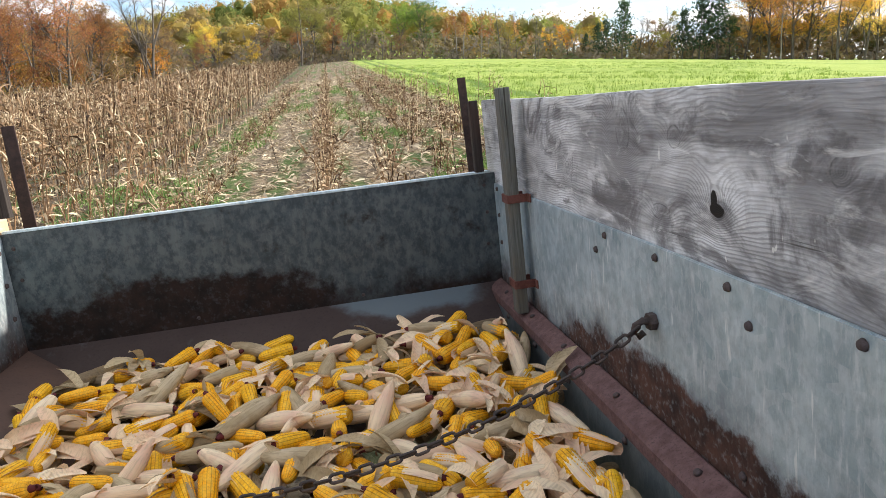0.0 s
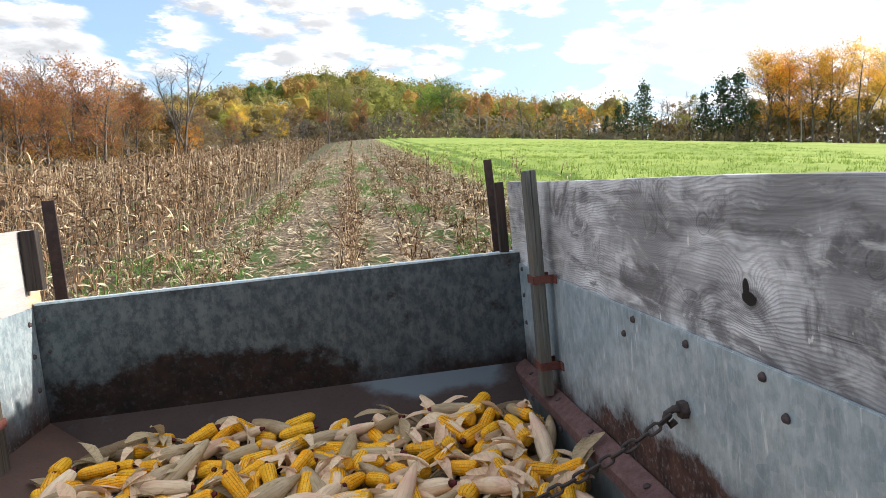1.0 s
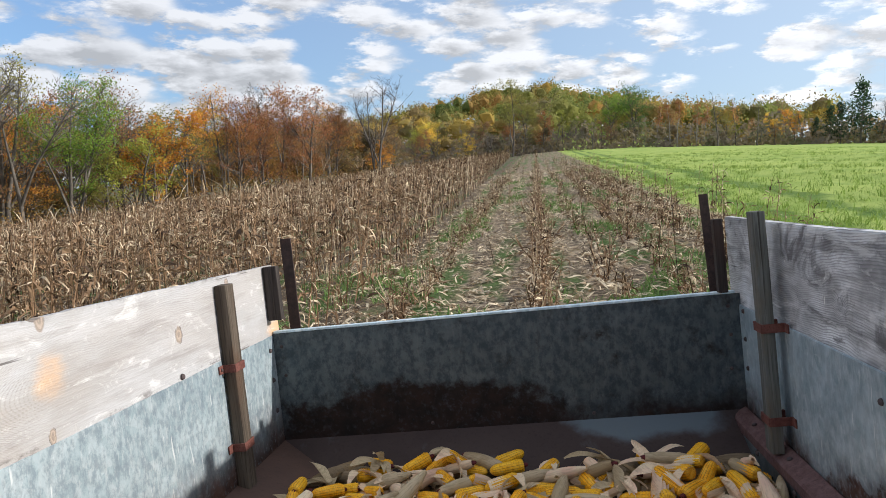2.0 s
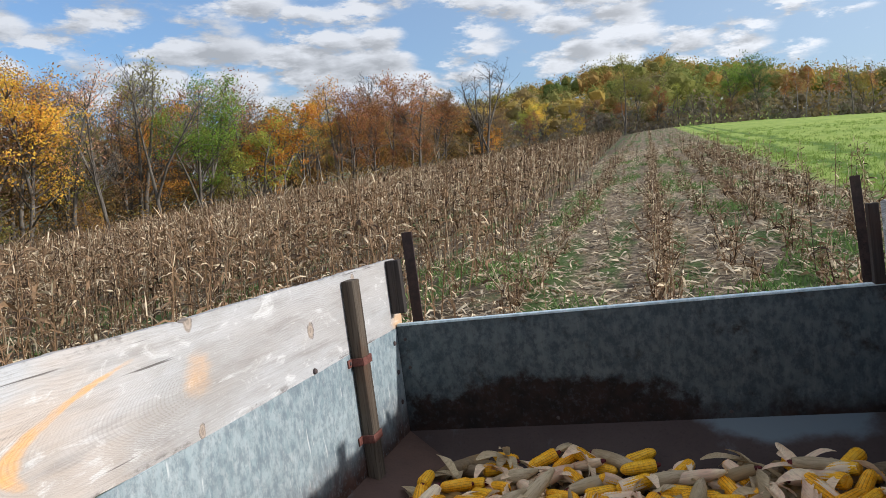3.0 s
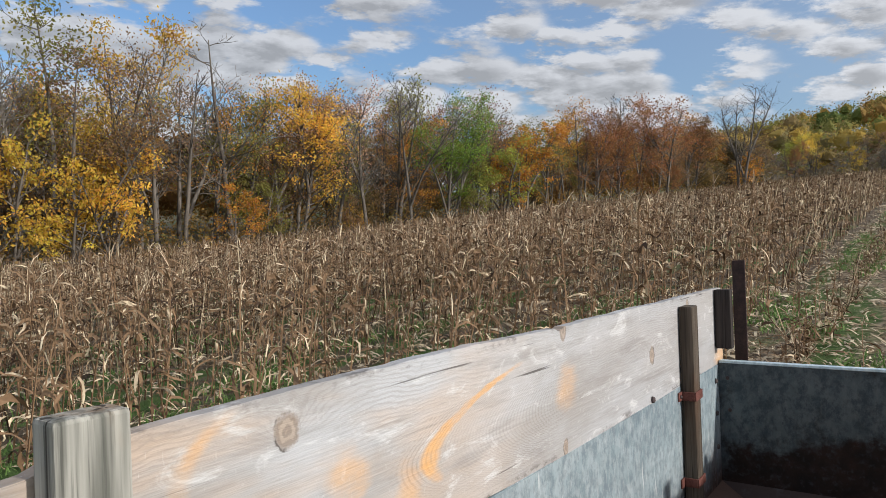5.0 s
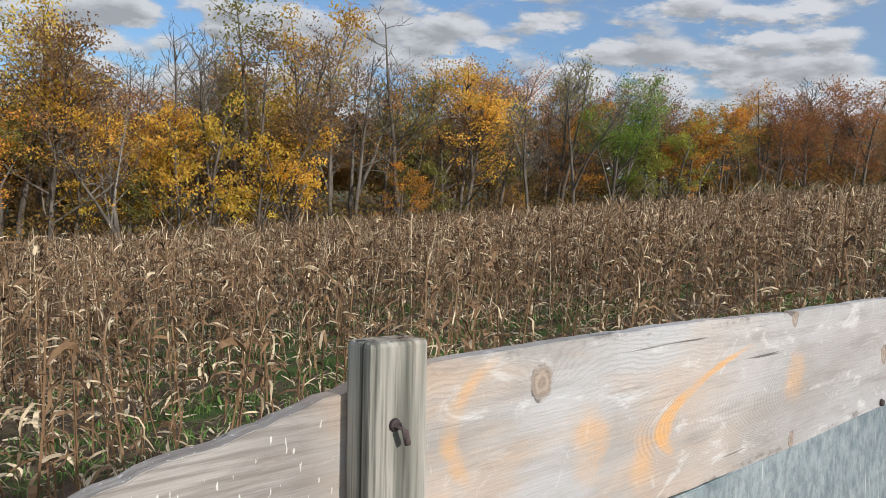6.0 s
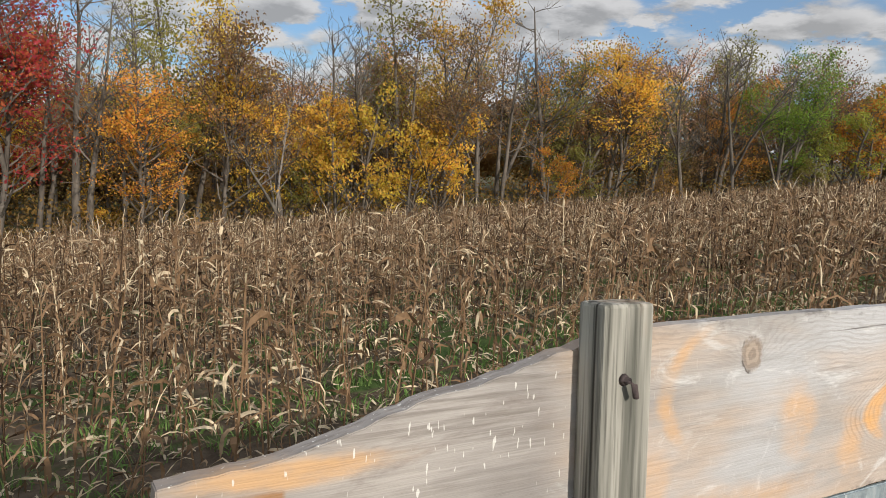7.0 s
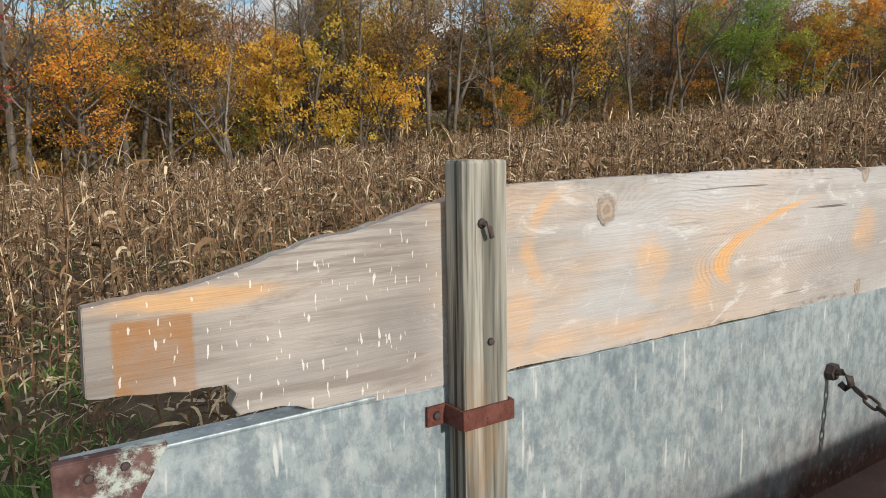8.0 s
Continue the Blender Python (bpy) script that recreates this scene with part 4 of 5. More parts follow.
PALE_DRY = leafy("pale_husk_litter", (0.30, 0.21, 0.13), (0.80, 0.69, 0.51), 0.15)
WEED = leafy("weed_green", (0.09, 0.18, 0.045), (0.25, 0.39, 0.12))
GRASS = leafy("cover_crop_green", (0.17, 0.28, 0.045), (0.31, 0.41, 0.10), 0.4)
litter_and_weeds()


# ---- trees ----
def bark(name, a, b):
    n = Nodes(name, 0.9, 0.0, 0.15)
    return n.done(n.mix(n.ramp(n.noise(3.5, 5, 0.65, (1, 1, 0.2)), 0.3, 0.7), a, b), None, n.noise(9, 4, 0.6, (1, 1, 0.25)), 0.5, 0.04)


def foliage():
    """Leaves take the tree's own colour, and vary from leaf to leaf."""
    n = Nodes("foliage", 0.75, 0.0, 0.15)
    base = n.info("Color")
    r = n.island()
    hsv = n.nd.new("ShaderNodeHueSaturation")
    n.put(n.ramp(r, 0, 1, 0.475, 0.525, False), hsv.inputs["Hue"])
    n.put(n.ramp(n.noise(0.35, 3, 0.6), 0.3, 0.7, 0.68, 1.4), hsv.inputs["Value"])
    hsv.inputs["Saturation"].default_value = 1.0
    n.ln.new(base, hsv.inputs["Color"])
    col = hsv.outputs[0]
    n.done(col)
    tr, mx = n.nd.new("ShaderNodeBsdfTranslucent"), n.nd.new("ShaderNodeMixShader")
    n.ln.new(col, tr.inputs[0])
    mx.inputs[0].default_value = 0.55
    n.ln.new(n.bsdf.outputs[0], mx.inputs[1]), n.ln.new(tr.outputs[0], mx.inputs[2])
    n.ln.new(mx.outputs[0], n.nd["Material Output"].inputs[0])
    return n.mat


BARK = bark("grey_bark", (0.075, 0.065, 0.056), (0.20, 0.175, 0.15))
BARK_PALE = bark("pale_bark", (0.20, 0.18, 0.16), (0.36, 0.33, 0.30))
FOLIAGE = foliage()


def limb(vs, fs, pts, r0, r1, sides):
    k0 = len(vs)
    n = len(pts)
    for i, p in enumerate(pts):
        t = (pts[min(i + 1, n - 1)] - pts[max(i - 1, 0)]).normalized()
        a = t.orthogonal().normalized()
        b = t.cross(a)
        r = r0 + (r1 - r0) * i / (n - 1)
        for k in range(sides):
            w = 2 * math.pi * k / sides
            vs.append(tuple(p + (a * math.cos(w) + b * math.sin(w)) * r))
    for i in range(n - 1):
        for k in range(sides if sides > 2 else 1):
            q, q2 = k0 + i * sides + k, k0 + i * sides + (k + 1) % sides
            fs.append((q, q2, q2 + sides, q + sides))


def grow(rng, start, way, length, wander, up, steps):
    pts, p, d = [start], start.copy(), way.normalized()
    for _ in range(steps):
        d = (d + Vector(rng.normal(0, wander, 3)) + Vector((0, 0, up))).normalized()
        p = p + d * (length / steps)
        pts.append(p)
    return pts, d


def tree_meshes(seed, h, leaves, leaf, low=0.35, spread=0.34, fork=0, twigs=True, lean=0.0, drop_top=0.0):
    """A trunk with limbs and twigs, and a crown of leaf clumps along them."""
    rng = np.random.default_rng(seed)
    vs, fs, tips = [], [], []
    bv, bf = [], []
    trunk, d = grow(rng, Vector((0, 0, -0.3)), Vector((lean, rng.normal(0, 0.04), 1)), h * 0.93, 0.05, 0.02, 8)
    limb(vs, fs, trunk, h * 0.0125 + 0.03, 0.025, 6)
    stems = [trunk]
    for _ in range(fork):
        k = int(rng.integers(1, 4))
        a = rng.uniform(0, 6.28)
        pts, _d = grow(rng, trunk[k], Vector((math.cos(a) * 0.5, math.sin(a) * 0.5, 1)), h * rng.uniform(0.55, 0.75), 0.07, 0.05, 6)
        limb(vs, fs, pts, h * 0.009 + 0.02, 0.02, 5)
        stems.append(pts)
    for pts in stems:
        for _ in range(int(13 + h * 0.5) if leaves < 4000 else 34):
            s = low + (1 - low) * rng.uniform(0, 1) ** 0.9
            zz = s * (len(pts) - 1)
            i = min(int(zz), len(pts) - 2)
            p = pts[i].lerp(pts[i + 1], zz - i)
            if p.z < low * h * 0.9:
                continue
            a = rng.uniform(0, 6.28)
            rise = rng.uniform(0.25, 1.1)
            ln = h * spread * (1.15 - 0.75 * s) * rng.uniform(0.6, 1.15)
            br, d = grow(rng, p, Vector((math.cos(a), math.sin(a), rise)), ln, 0.16, 0.06, 4)
            limb(bv, bf, br, 0.012 + ln * 0.012, 0.010, 3)
            for q in range(2, 5):
                tips.append(br[q])
            if twigs:
                for _k in range(4):
                    j = int(rng.integers(1, 5))
                    a2 = rng.uniform(0, 6.28)
                    tw, d2 = grow(rng, br[j], d * 0.7 + Vector((math.cos(a2), math.sin(a2), rng.uniform(0.0, 0.9))) * 0.9, ln * rng.uniform(0.3, 0.55), 0.16, 0.06, 2)
                    limb(bv, bf, tw, 0.016, 0.008, 2)
                    tips += tw[1:]
                    if leaves < 500:
                        for _m in range(2):
                            t2, _d = grow(rng, tw[1], d2 + Vector(rng.normal(0, 0.6, 3)), ln * 0.28, 0.1, 0.08, 1)
                            limb(bv, bf, t2, 0.012, 0.007, 2)
    lv, lf = [], []
    if leaves and tips:
        # sprays of leaves at some of the twigs' ends, wider than high, with gaps between them
        sprays = max(40, leaves // 8)
        centres = [tips[int(i)] for i in rng.integers(0, len(tips), sprays)]
        if drop_top:
            centres = [c for c in centres if c.z < h * drop_top or rng.uniform() < 0.3]
        for c in centres * 8:
            p = c + Vector(rng.normal(0, 1, 3) * (0.42, 0.42, 0.24)) * (h / 13)
            a, b = Vector(rng.normal(0, 1, 3)).normalized(), Vector(rng.normal(0, 1, 3)).normalized()
            b = (b - a * a.dot(b)).normalized()
            w = leaf * rng.uniform(0.6, 1.3)
            k = len(lv)
            lv += [tuple(p - a * w), tuple(p + b * w * 0.55), tuple(p + a * w), tuple(p - b * w * 0.55)]
            lf.append((k, k + 1, k + 2, k + 3))
    return (vs, fs), (bv, bf), (lv, lf)


def conifer_meshes(seed, h):
    rng = np.random.default_rng(seed)
    vs, fs, bv, bf, lv, lf = [], [], [], [], [], []
    trunk, _ = grow(rng, Vector((0, 0, -0.3)), Vector((0, 0, 1)), h, 0.015, 0.05, 6)
    limb(vs, fs, trunk, 0.16, 0.02, 5)
    for _ in range(85):
        s = rng.uniform(0.14, 1.0)
        a, ln = rng.uniform(0, 6.28), (1.10 - s) ** 0.8 * h * 0.34 * rng.uniform(0.55, 1.1)
        p = Vector((0, 0, s * h))
        br, d = grow(rng, p, Vector((math.cos(a), math.sin(a), 0.25)), ln, 0.1, -0.03, 3)
        limb(bv, bf, br, 0.03, 0.008, 3)
        for q in range(16):
            c = br[1 + q % 3] + Vector(rng.normal(0, 0.34, 3)) * (h / 10)
            u, v = Vector(rng.normal(0, 1, 3)).normalized(), Vector(rng.normal(0, 1, 3)).normalized()
            v = (v - u * u.dot(v)).normalized()
            k, w = len(lv), rng.uniform(0.16, 0.34) * h / 10
            lv += [tuple(c - u * w), tuple(c + v * w * 0.4), tuple(c + u * w), tuple(c - v * w * 0.4)]
            lf.append((k, k + 1, k + 2, k + 3))
    return (vs, fs), (bv, bf), (lv, lf)


TREE_KINDS = {}


def tree_kind(name, makers):
    TREE_KINDS[name] = []
    for (tv, tf), (bv, bf), (lv, lf) in makers:
        pale = name in ("birch", "bare_pale")
        t = mesh_of("trunk", tv, tf, BARK_PALE if pale else BARK, True)
        c = mesh_of("crown", lv, lf, FOLIAGE) if lf else None
        b = mesh_of("branch_work", bv, bf, BARK_PALE if pale else BARK)
        TREE_KINDS[name].append((t, b, c))


tree_kind("full", [tree_meshes(10 + i, 13, 6000, 0.105, 0.16, 0.42, 1, False) for i in range(4)])
tree_kind("tall", [tree_meshes(20 + i, 15, 3000, 0.105, 0.42, 0.24, 1) for i in range(3)])
tree_kind("thin", [tree_meshes(30 + i, 14, 1400, 0.09, 0.40, 0.26) for i in range(3)])
tree_kind("bare", [tree_meshes(40 + i, 14, 0, 0.1, 0.30, 0.30, i % 3) for i in range(4)])
tree_kind("bare_pale", [tree_meshes(50 + i, 13, 0, 0.1, 0.32, 0.26, i) for i in range(2)])
tree_kind("birch", [tree_meshes(60 + i, 12, 700, 0.14, 0.5, 0.18) for i in range(2)])
tree_kind("young", [tree_meshes(70 + i, 6, 2600, 0.080, 0.08, 0.46, 1, False) for i in range(4)])
tree_kind("conifer", [conifer_meshes(80 + i, 10) for i in range(2)])
TREE_H = {"full": 13, "tall": 15, "thin": 14, "bare": 14, "bare_pale": 13, "birch": 12, "young": 6, "conifer": 10}
WORDS = {"full": "broad tree with dense %s autumn leaves", "tall": "tall slender tree with %s autumn leaves", "thin": "tall tree with few remaining %s leaves", "bare": "bare grey tree with fine twigs",
         "bare_pale": "bare tree with pale grey bark", "birch": "white-barked birch with sparse %s leaves", "young": "low young tree with %s leaves at wood's edge", "conifer": "dark %s conifer"}
COLOURS = {"orange": (0.72, 0.36, 0.075), "yellow": (0.78, 0.55, 0.10), "gold": (0.74, 0.46, 0.085), "rust": (0.36, 0.17, 0.075), "red": (0.40, 0.08, 0.055), "green": (0.20, 0.30, 0.055), "olive": (0.30, 0.28, 0.08),
           "lime": (0.46, 0.48, 0.10), "brown": (0.32, 0.205, 0.11), "pink": (0.62, 0.36, 0.22), "dark green": (0.055, 0.095, 0.05), "deep green": (0.09, 0.16, 0.045)}
tree_rng = np.random.default_rng(77)


def plant_tree(kind, x, y, h, colour, lean=0.0, form=None):
    pick = int(tree_rng.integers(0, len(TREE_KINDS[kind])))
    tm, bm, cm = TREE_KINDS[kind][pick if form is None else form]
    s = h / TREE_H[kind]
    wide = s * tree_rng.uniform(0.9, 1.1)
    ob = empty("tree", pose(x, y, float(height(x, y)), 0, lean, tree_rng.uniform(0, 360) if not lean else 0) @ Matrix.Diagonal((wide, wide, s, 1)))
    words = WORDS[kind]
    tagged(ob, words % colour if "%" in words else words, "tree", "trees of the wood's edge")
    trunk = new("trunk", tm)
    trunk.parent = ob
    boughs = new("branch_work", bm)
    boughs.parent = ob
    if cm:
        crown = new("crown", cm)
        crown.parent = ob
        v = tree_rng.uniform(0.8, 1.2)
        crown.color = (*[c * v for c in COLOURS[colour]], 1.0)
    return ob


def at(az, r=None, back=0.0):
    """A spot by its bearing to the left of +y, on the wood's edge or so far behind it."""
    r = float(edge(az)) + back if r is None else r
    return -r * math.sin(radians(az)), r * math.cos(radians(az))


def plant_wood():
    # trees that stand out, by bearing, distance behind the edge, height
    for kind, az, back, h, colour in (("tall", 35.0, 0.5, 13.0, "green"), ("tall", 34.6, 0.8, 12.4, "green"), ("full", 34.8, 1.0, 10.5, "green"), ("young", 32.6, -0.5, 7.0, "olive"), ("young", 28.6, -1.5, 9.5, "orange"), ("young", 30.4, -1, 8.5, "lime"), ("young", 29.4, -1, 8.8, "orange"), ("full", 23.2, 3, 11.5, "rust"), ("full", 21.5, 4, 11, "rust"), ("full", 17.8, 1, 14.0, "rust"),
                                      ("bare", 69.4, 3, 14.5, "brown"), ("tall", 64.4, 4, 17.5, "olive"), ("tall", 61.0, 4, 16.5, "gold"), ("thin", 47.1, 4, 14.0, "pink"), ("thin", 43.9, 4, 14.6, "pink"), ("full", 48.3, 5, 13, "brown"), ("full", 53.0, 6, 12.5, "olive"),
                                      ("young", 51.8, -1, 5.4, "orange"), ("young", 68.7, 0, 8.5, "gold")):
        plant_tree(kind, *at(az, None, back), h, colour)
    for kind, az, back, h, colour in (("full", 92.6, 0, 14.5, "red"), ("full", 83.3, 0, 10.0, "orange"), ("full", 76.0, 2, 10.5, "gold"), ("young", 66.8, 1, 9.5, "yellow"), ("bare", 87.5, 1, 18, "brown"), ("thin", 80.3, 5, 18, "olive"), ("thin", 82.5, 6, 17, "olive"), ("full", 72.0, 2, 8.5, "gold"),
                                      ("bare", 57.5, 3, 14.5, "brown"), ("bare", 55.5, 3, 14, "brown"), ("bare_pale", 73.5, 0, 9, "brown"), ("young", 60.5, 1, 9.0, "gold"), ("young", 63.0, 0, 7.5, "yellow"), ("bare", 41.5, 1, 13, "brown"), ("bare", 38.0, 1, 13, "brown")):
        plant_tree(kind, *at(az, None, back), h, colour)
    plant_tree("bare", *at(72.9, None, -1), 12, "brown", -14)
    # the strip ahead and the far side of the green field
    plant_tree("bare", *at(12.3, 112), 17.0, "brown", 0.0, 2)
    plant_tree("bare", *at(12.6, 113), 15.0, "brown", 0.0, 2)
    plant_tree("full", *at(93.6, None, 1), 15.0, "red")
    for kind, az, r, h, colour in (("full", 7.9, 150, 9.5, "yellow"), ("full", 9.2, 150, 9, "lime"), ("young", 12.0, 116, 6.5, "orange"), ("young", 5.2, 148, 6.5, "yellow"), ("tall", 1.4, 143, 16, "olive"), ("full", 0.6, 146, 12, "olive"),
                                   ("tall", -2.6, 150, 8.8, "lime"), ("full", -6.4, 152, 12, "green"), ("full", -8.0, 154, 12.5, "deep green"), ("bare", -14.2, 142, 11, "brown"), ("bare", -16.9, 142, 9.5, "brown"), ("young", -19.4, 150, 6.5, "orange"), ("young", -18.0, 152, 6, "gold")):
        plant_tree(kind, *at(az, r), h, colour)
    for kind, az, r, h, colour in (("conifer", -23.5, 142, 10.5, "dark green"), ("conifer", -22.3, 146, 7.5, "dark green"), ("bare", -25.5, 148, 9.5, "brown"), ("bare_pale", -27.0, 148, 10, "brown"), ("conifer", -29.1, 144, 12.0, "dark green"), ("conifer", -30.3, 143, 12.5, "dark green"), ("conifer", -27.9, 144, 9.0, "dark green"),
                                   ("full", -32.2, 146, 16.5, "gold"), ("full", -33.8, 144, 16.2, "orange"), ("full", -35.4, 145, 17, "gold"), ("full", -37.0, 150, 16, "gold"), ("tall", -38.2, 142, 17.5, "gold"), ("tall", -39.8, 144, 17, "yellow"), ("full", -33.0, 150, 15.5, "gold"), ("full", -34.6, 152, 16, "orange"), ("full", -36.2, 148, 16.5, "gold"), ("full", -38.8, 150, 16.5, "gold"), ("full", -40.5, 147, 16, "yellow"), ("bare_pale", -34.6, 139, 12, "brown")):
        plant_tree(kind, *at(az, r), h, colour)
    # the rest of the wood, by bearing
    palettes = ((58, 125, ("gold", "orange", "brown", "gold", "brown", "olive", "rust", "yellow")), (36, 58, ("brown", "olive", "orange", "brown", "gold")), (14, 36, ("rust", "brown", "orange", "olive", "rust")))
    for lo, hi, names in palettes:
        for row, (back, step) in enumerate(((1.5, 3.0), (5, 2.6), (10, 3.2), (17, 5.2))):
            az = lo
            while az < hi:
                r = float(edge(az)) + back
                az += math.degrees(step / r) * tree_rng.uniform(0.6, 1.4)
                # the green tree and the bright bushes before it stand clear
                if row < 2 and (33.0 < az < 37.5 or 27.5 < az < 31.5):
                    continue
                front = (0.24, 0.15, 0.22, 0.26, 0.10, 0.03, 0.0) if lo == 58 else (0.16, 0.22, 0.28, 0.24, 0.08, 0.02, 0.0)
                kind = str(tree_rng.choice(("full", "bare", "thin", "young", "tall", "bare", "bare_pale"), p=front if row < 2 else (0.34, 0.26, 0.24, 0.0, 0.12, 0.04, 0.0)))
                hh = {"young": tree_rng.uniform(3.5, 7)}.get(kind, tree_rng.uniform(12.5, 17.5) if kind.startswith("bare") and az > 50 else tree_rng.uniform(10.5, 15.5))
                if kind == "full":
                    hh *= 0.86
                plant_tree(kind, *at(az, r + tree_rng.uniform(-1, 1)), hh, str(tree_rng.choice(names)))
    for az in np.arange(-58, 12, 0.95):
        r = float(edge(az)) + tree_rng.uniform(3, 16)
        birches = -13.5 < az < -8.8
        dark = az < -20
        kind = "birch" if birches else str(tree_rng.choice(("bare", "young", "thin", "full", "conifer"), p=(0.3, 0.25, 0.2, 0.1, 0.15) if dark else (0.45, 0.2, 0.25, 0.1, 0.0)))
        hh = tree_rng.uniform(8.5, 10.0) if birches else tree_rng.uniform(5, 9.5)
        col = "rust" if birches else str(tree_rng.choice(("olive", "deep green", "brown"))) if dark else str(tree_rng.choice(("brown", "olive", "rust", "gold")))
        plant_tree(kind, *at(az + tree_rng.uniform(-0.4, 0.4), r), hh, "dark green" if kind == "conifer" else col)


plant_wood()


def brush_material(name, low, high, scale):
    n = Nodes(name, 0.9, 0.0, 0.1)
    cell = n.nd.new("ShaderNodeTexVoronoi")
    cell.inputs["Scale"].default_value = scale
    n.ln.new(n.co, cell.inputs["Vector"])
    sep = n.nd.new("ShaderNodeSeparateColor")
    n.ln.new(cell.outputs["Color"], sep.inputs[0])
    ramp = n.nd.new("ShaderNodeValToRGB")
    for i, c in enumerate(low):
        el = ramp.color_ramp.elements[i] if i < 2 else ramp.color_ramp.elements.new(i / (len(low) - 1))
        el.position = i / (len(low) - 1)
        el.color = (*c, 1)
    n.ln.new(sep.outputs[0], ramp.inputs[0])
    col = n.mix(n.ramp(n.island(), 0, 1, 0.0, 0.5, False), ramp.outputs[0], high)
    n.done(col)
    tr, mx = n.nd.new("ShaderNodeBsdfTranslucent"), n.nd.new("ShaderNodeMixShader")
    n.ln.new(col, tr.inputs[0])
    mx.inputs[0].default_value = 0.45
    n.ln.new(n.bsdf.outputs[0], mx.inputs[1]), n.ln.new(tr.outputs[0], mx.inputs[2])
    n.ln.new(mx.outputs[0], n.nd["Material Output"].inputs[0])
    return n.mat


def quads(rng, centres, sizes, squash=0.6):
    """Leaf clumps: a small four-cornered blade at each centre, turned any way."""
    n = len(centres)
    a = rng.normal(0, 1, (n, 3))
    a /= np.linalg.norm(a, axis=1, keepdims=True)
    b = rng.normal(0, 1, (n, 3))
    b -= a * (a * b).sum(1, keepdims=True)
    b /= np.linalg.norm(b, axis=1, keepdims=True)
    s = sizes[:, None]
    V = np.stack([centres - a * s, centres + b * s * squash, centres + a * s, centres - b * s * squash], 1)
    return V.reshape(-1, 3), np.arange(4 * n).reshape(-1, 4)


def stuff(name, V, Fc, mat, label, category):
    me = bpy.data.meshes.new(name)
    me.from_pydata(V if isinstance(V, list) else V.tolist(), [], Fc if isinstance(Fc, list) else Fc.tolist())
    me.materials.append(mat)
    return tagged(new(name, me), label, category, "", "stuff")


def far_growth():
    rng = np.random.default_rng(31)
    # undergrowth along and behind the edge
    n = 60000
    az = rng.uniform(10, 125, n)
    deep = rng.uniform(0, 1, n) ** 1.4 * 30
    r = np.interp(az, EDGE_AZ, EDGE_R) + deep
    x, y = -r * np.sin(np.radians(az)), r * np.cos(np.radians(az))
    top = 1.5 + 2.2 * (0.5 + 0.5 * np.sin(az * 1.7) * np.sin(az * 0.63 + 1)) + deep * 0.20
    z = height(x, y) + rng.uniform(0, 1, n) * top
    V, Fc = quads(rng, np.stack([x, y, z], -1), rng.uniform(0.06, 0.15, n))
    stuff("undergrowth", V, Fc, brush_material("undergrowth", ((0.16, 0.105, 0.062), (0.26, 0.18, 0.07), (0.46, 0.26, 0.07), (0.17, 0.17, 0.06)), (0.26, 0.17, 0.075), 0.45), "brown and olive brush under the trees", "bushes")
    n = 14000
    az = rng.uniform(-58, 11, n)
    deep = rng.uniform(0, 1, n) * 22
    r = np.interp(az, EDGE_AZ, EDGE_R) + 3 + deep
    x, y = -r * np.sin(np.radians(az)), r * np.cos(np.radians(az))
    z = height(x, y) + rng.uniform(0, 1, n) * (1.6 + 1.2 * np.sin(az * 1.3) + deep * 0.22)
    V, Fc = quads(rng, np.stack([x, y, z], -1), rng.uniform(0.25, 0.6, n))
    stuff("far_brush", V, Fc, brush_material("far_brush", ((0.16, 0.15, 0.13), (0.26, 0.22, 0.17), (0.32, 0.24, 0.11), (0.14, 0.16, 0.09)), (0.24, 0.20, 0.16), 0.25), "grey-brown brush along the field's far side", "bushes")
    # crowns on the wooded hill, and the wood's depth behind the edge
    def crowns(count, spots, sizes, per, name, mat, label):
        cs, ss = [], []
        for (x, y, z), s in zip(spots, sizes):
            d = rng.normal(0, 1, (per, 3))
            d /= np.linalg.norm(d, axis=1, keepdims=True)
            rad = s * rng.uniform(0.50, 0.96, (per, 1)) * (1 + 0.25 * np.sin(3 * np.arctan2(d[:, :1], d[:, 1:2]) + x))
            cs.append(np.array([x, y, z]) + d * rad * (1, 1, 0.95)), ss.append(rng.uniform(0.04, 0.10, per) * s)
        V, Fc = quads(rng, np.concatenate(cs), np.concatenate(ss))
        # the crowns' dense hearts
        ico = bmesh.new()
        bmesh.ops.create_icosphere(ico, subdivisions=1, radius=1.0)
        iv, it = np.array([v.co[:] for v in ico.verts]), [tuple(v.index for v in f.verts) for f in ico.faces]
        ico.free()
        V, Fc = V.tolist(), Fc.tolist()
        for (x, y, z), s in zip(spots, sizes):
            k = len(V)
            V += (np.array([x, y, z]) + iv * rng.uniform(0.40, 0.66, (len(iv), 1)) * s).tolist()
            Fc += [tuple(i + k for i in q) for q in it]
        stuff(name, V, Fc, mat, label, "woods")
    m = 520
    x, y = rng.uniform(-95, 85, m), rng.uniform(190, 330, m)
    z = height(x, y) + rng.uniform(5, 10, m)
    crowns(m, np.stack([x, y, z], -1), rng.uniform(3.4, 5.8, m), 230, "hill_wood", brush_material("hill_wood", ((0.17, 0.24, 0.06), (0.33, 0.32, 0.09), (0.28, 0.22, 0.13), (0.55, 0.30, 0.07), (0.15, 0.21, 0.06), (0.58, 0.42, 0.10), (0.44, 0.20, 0.09)), (0.26, 0.27, 0.10), 0.075), "wooded hill in green, gold and rust")
    m = 560
    az = rng.uniform(12, 125, m)
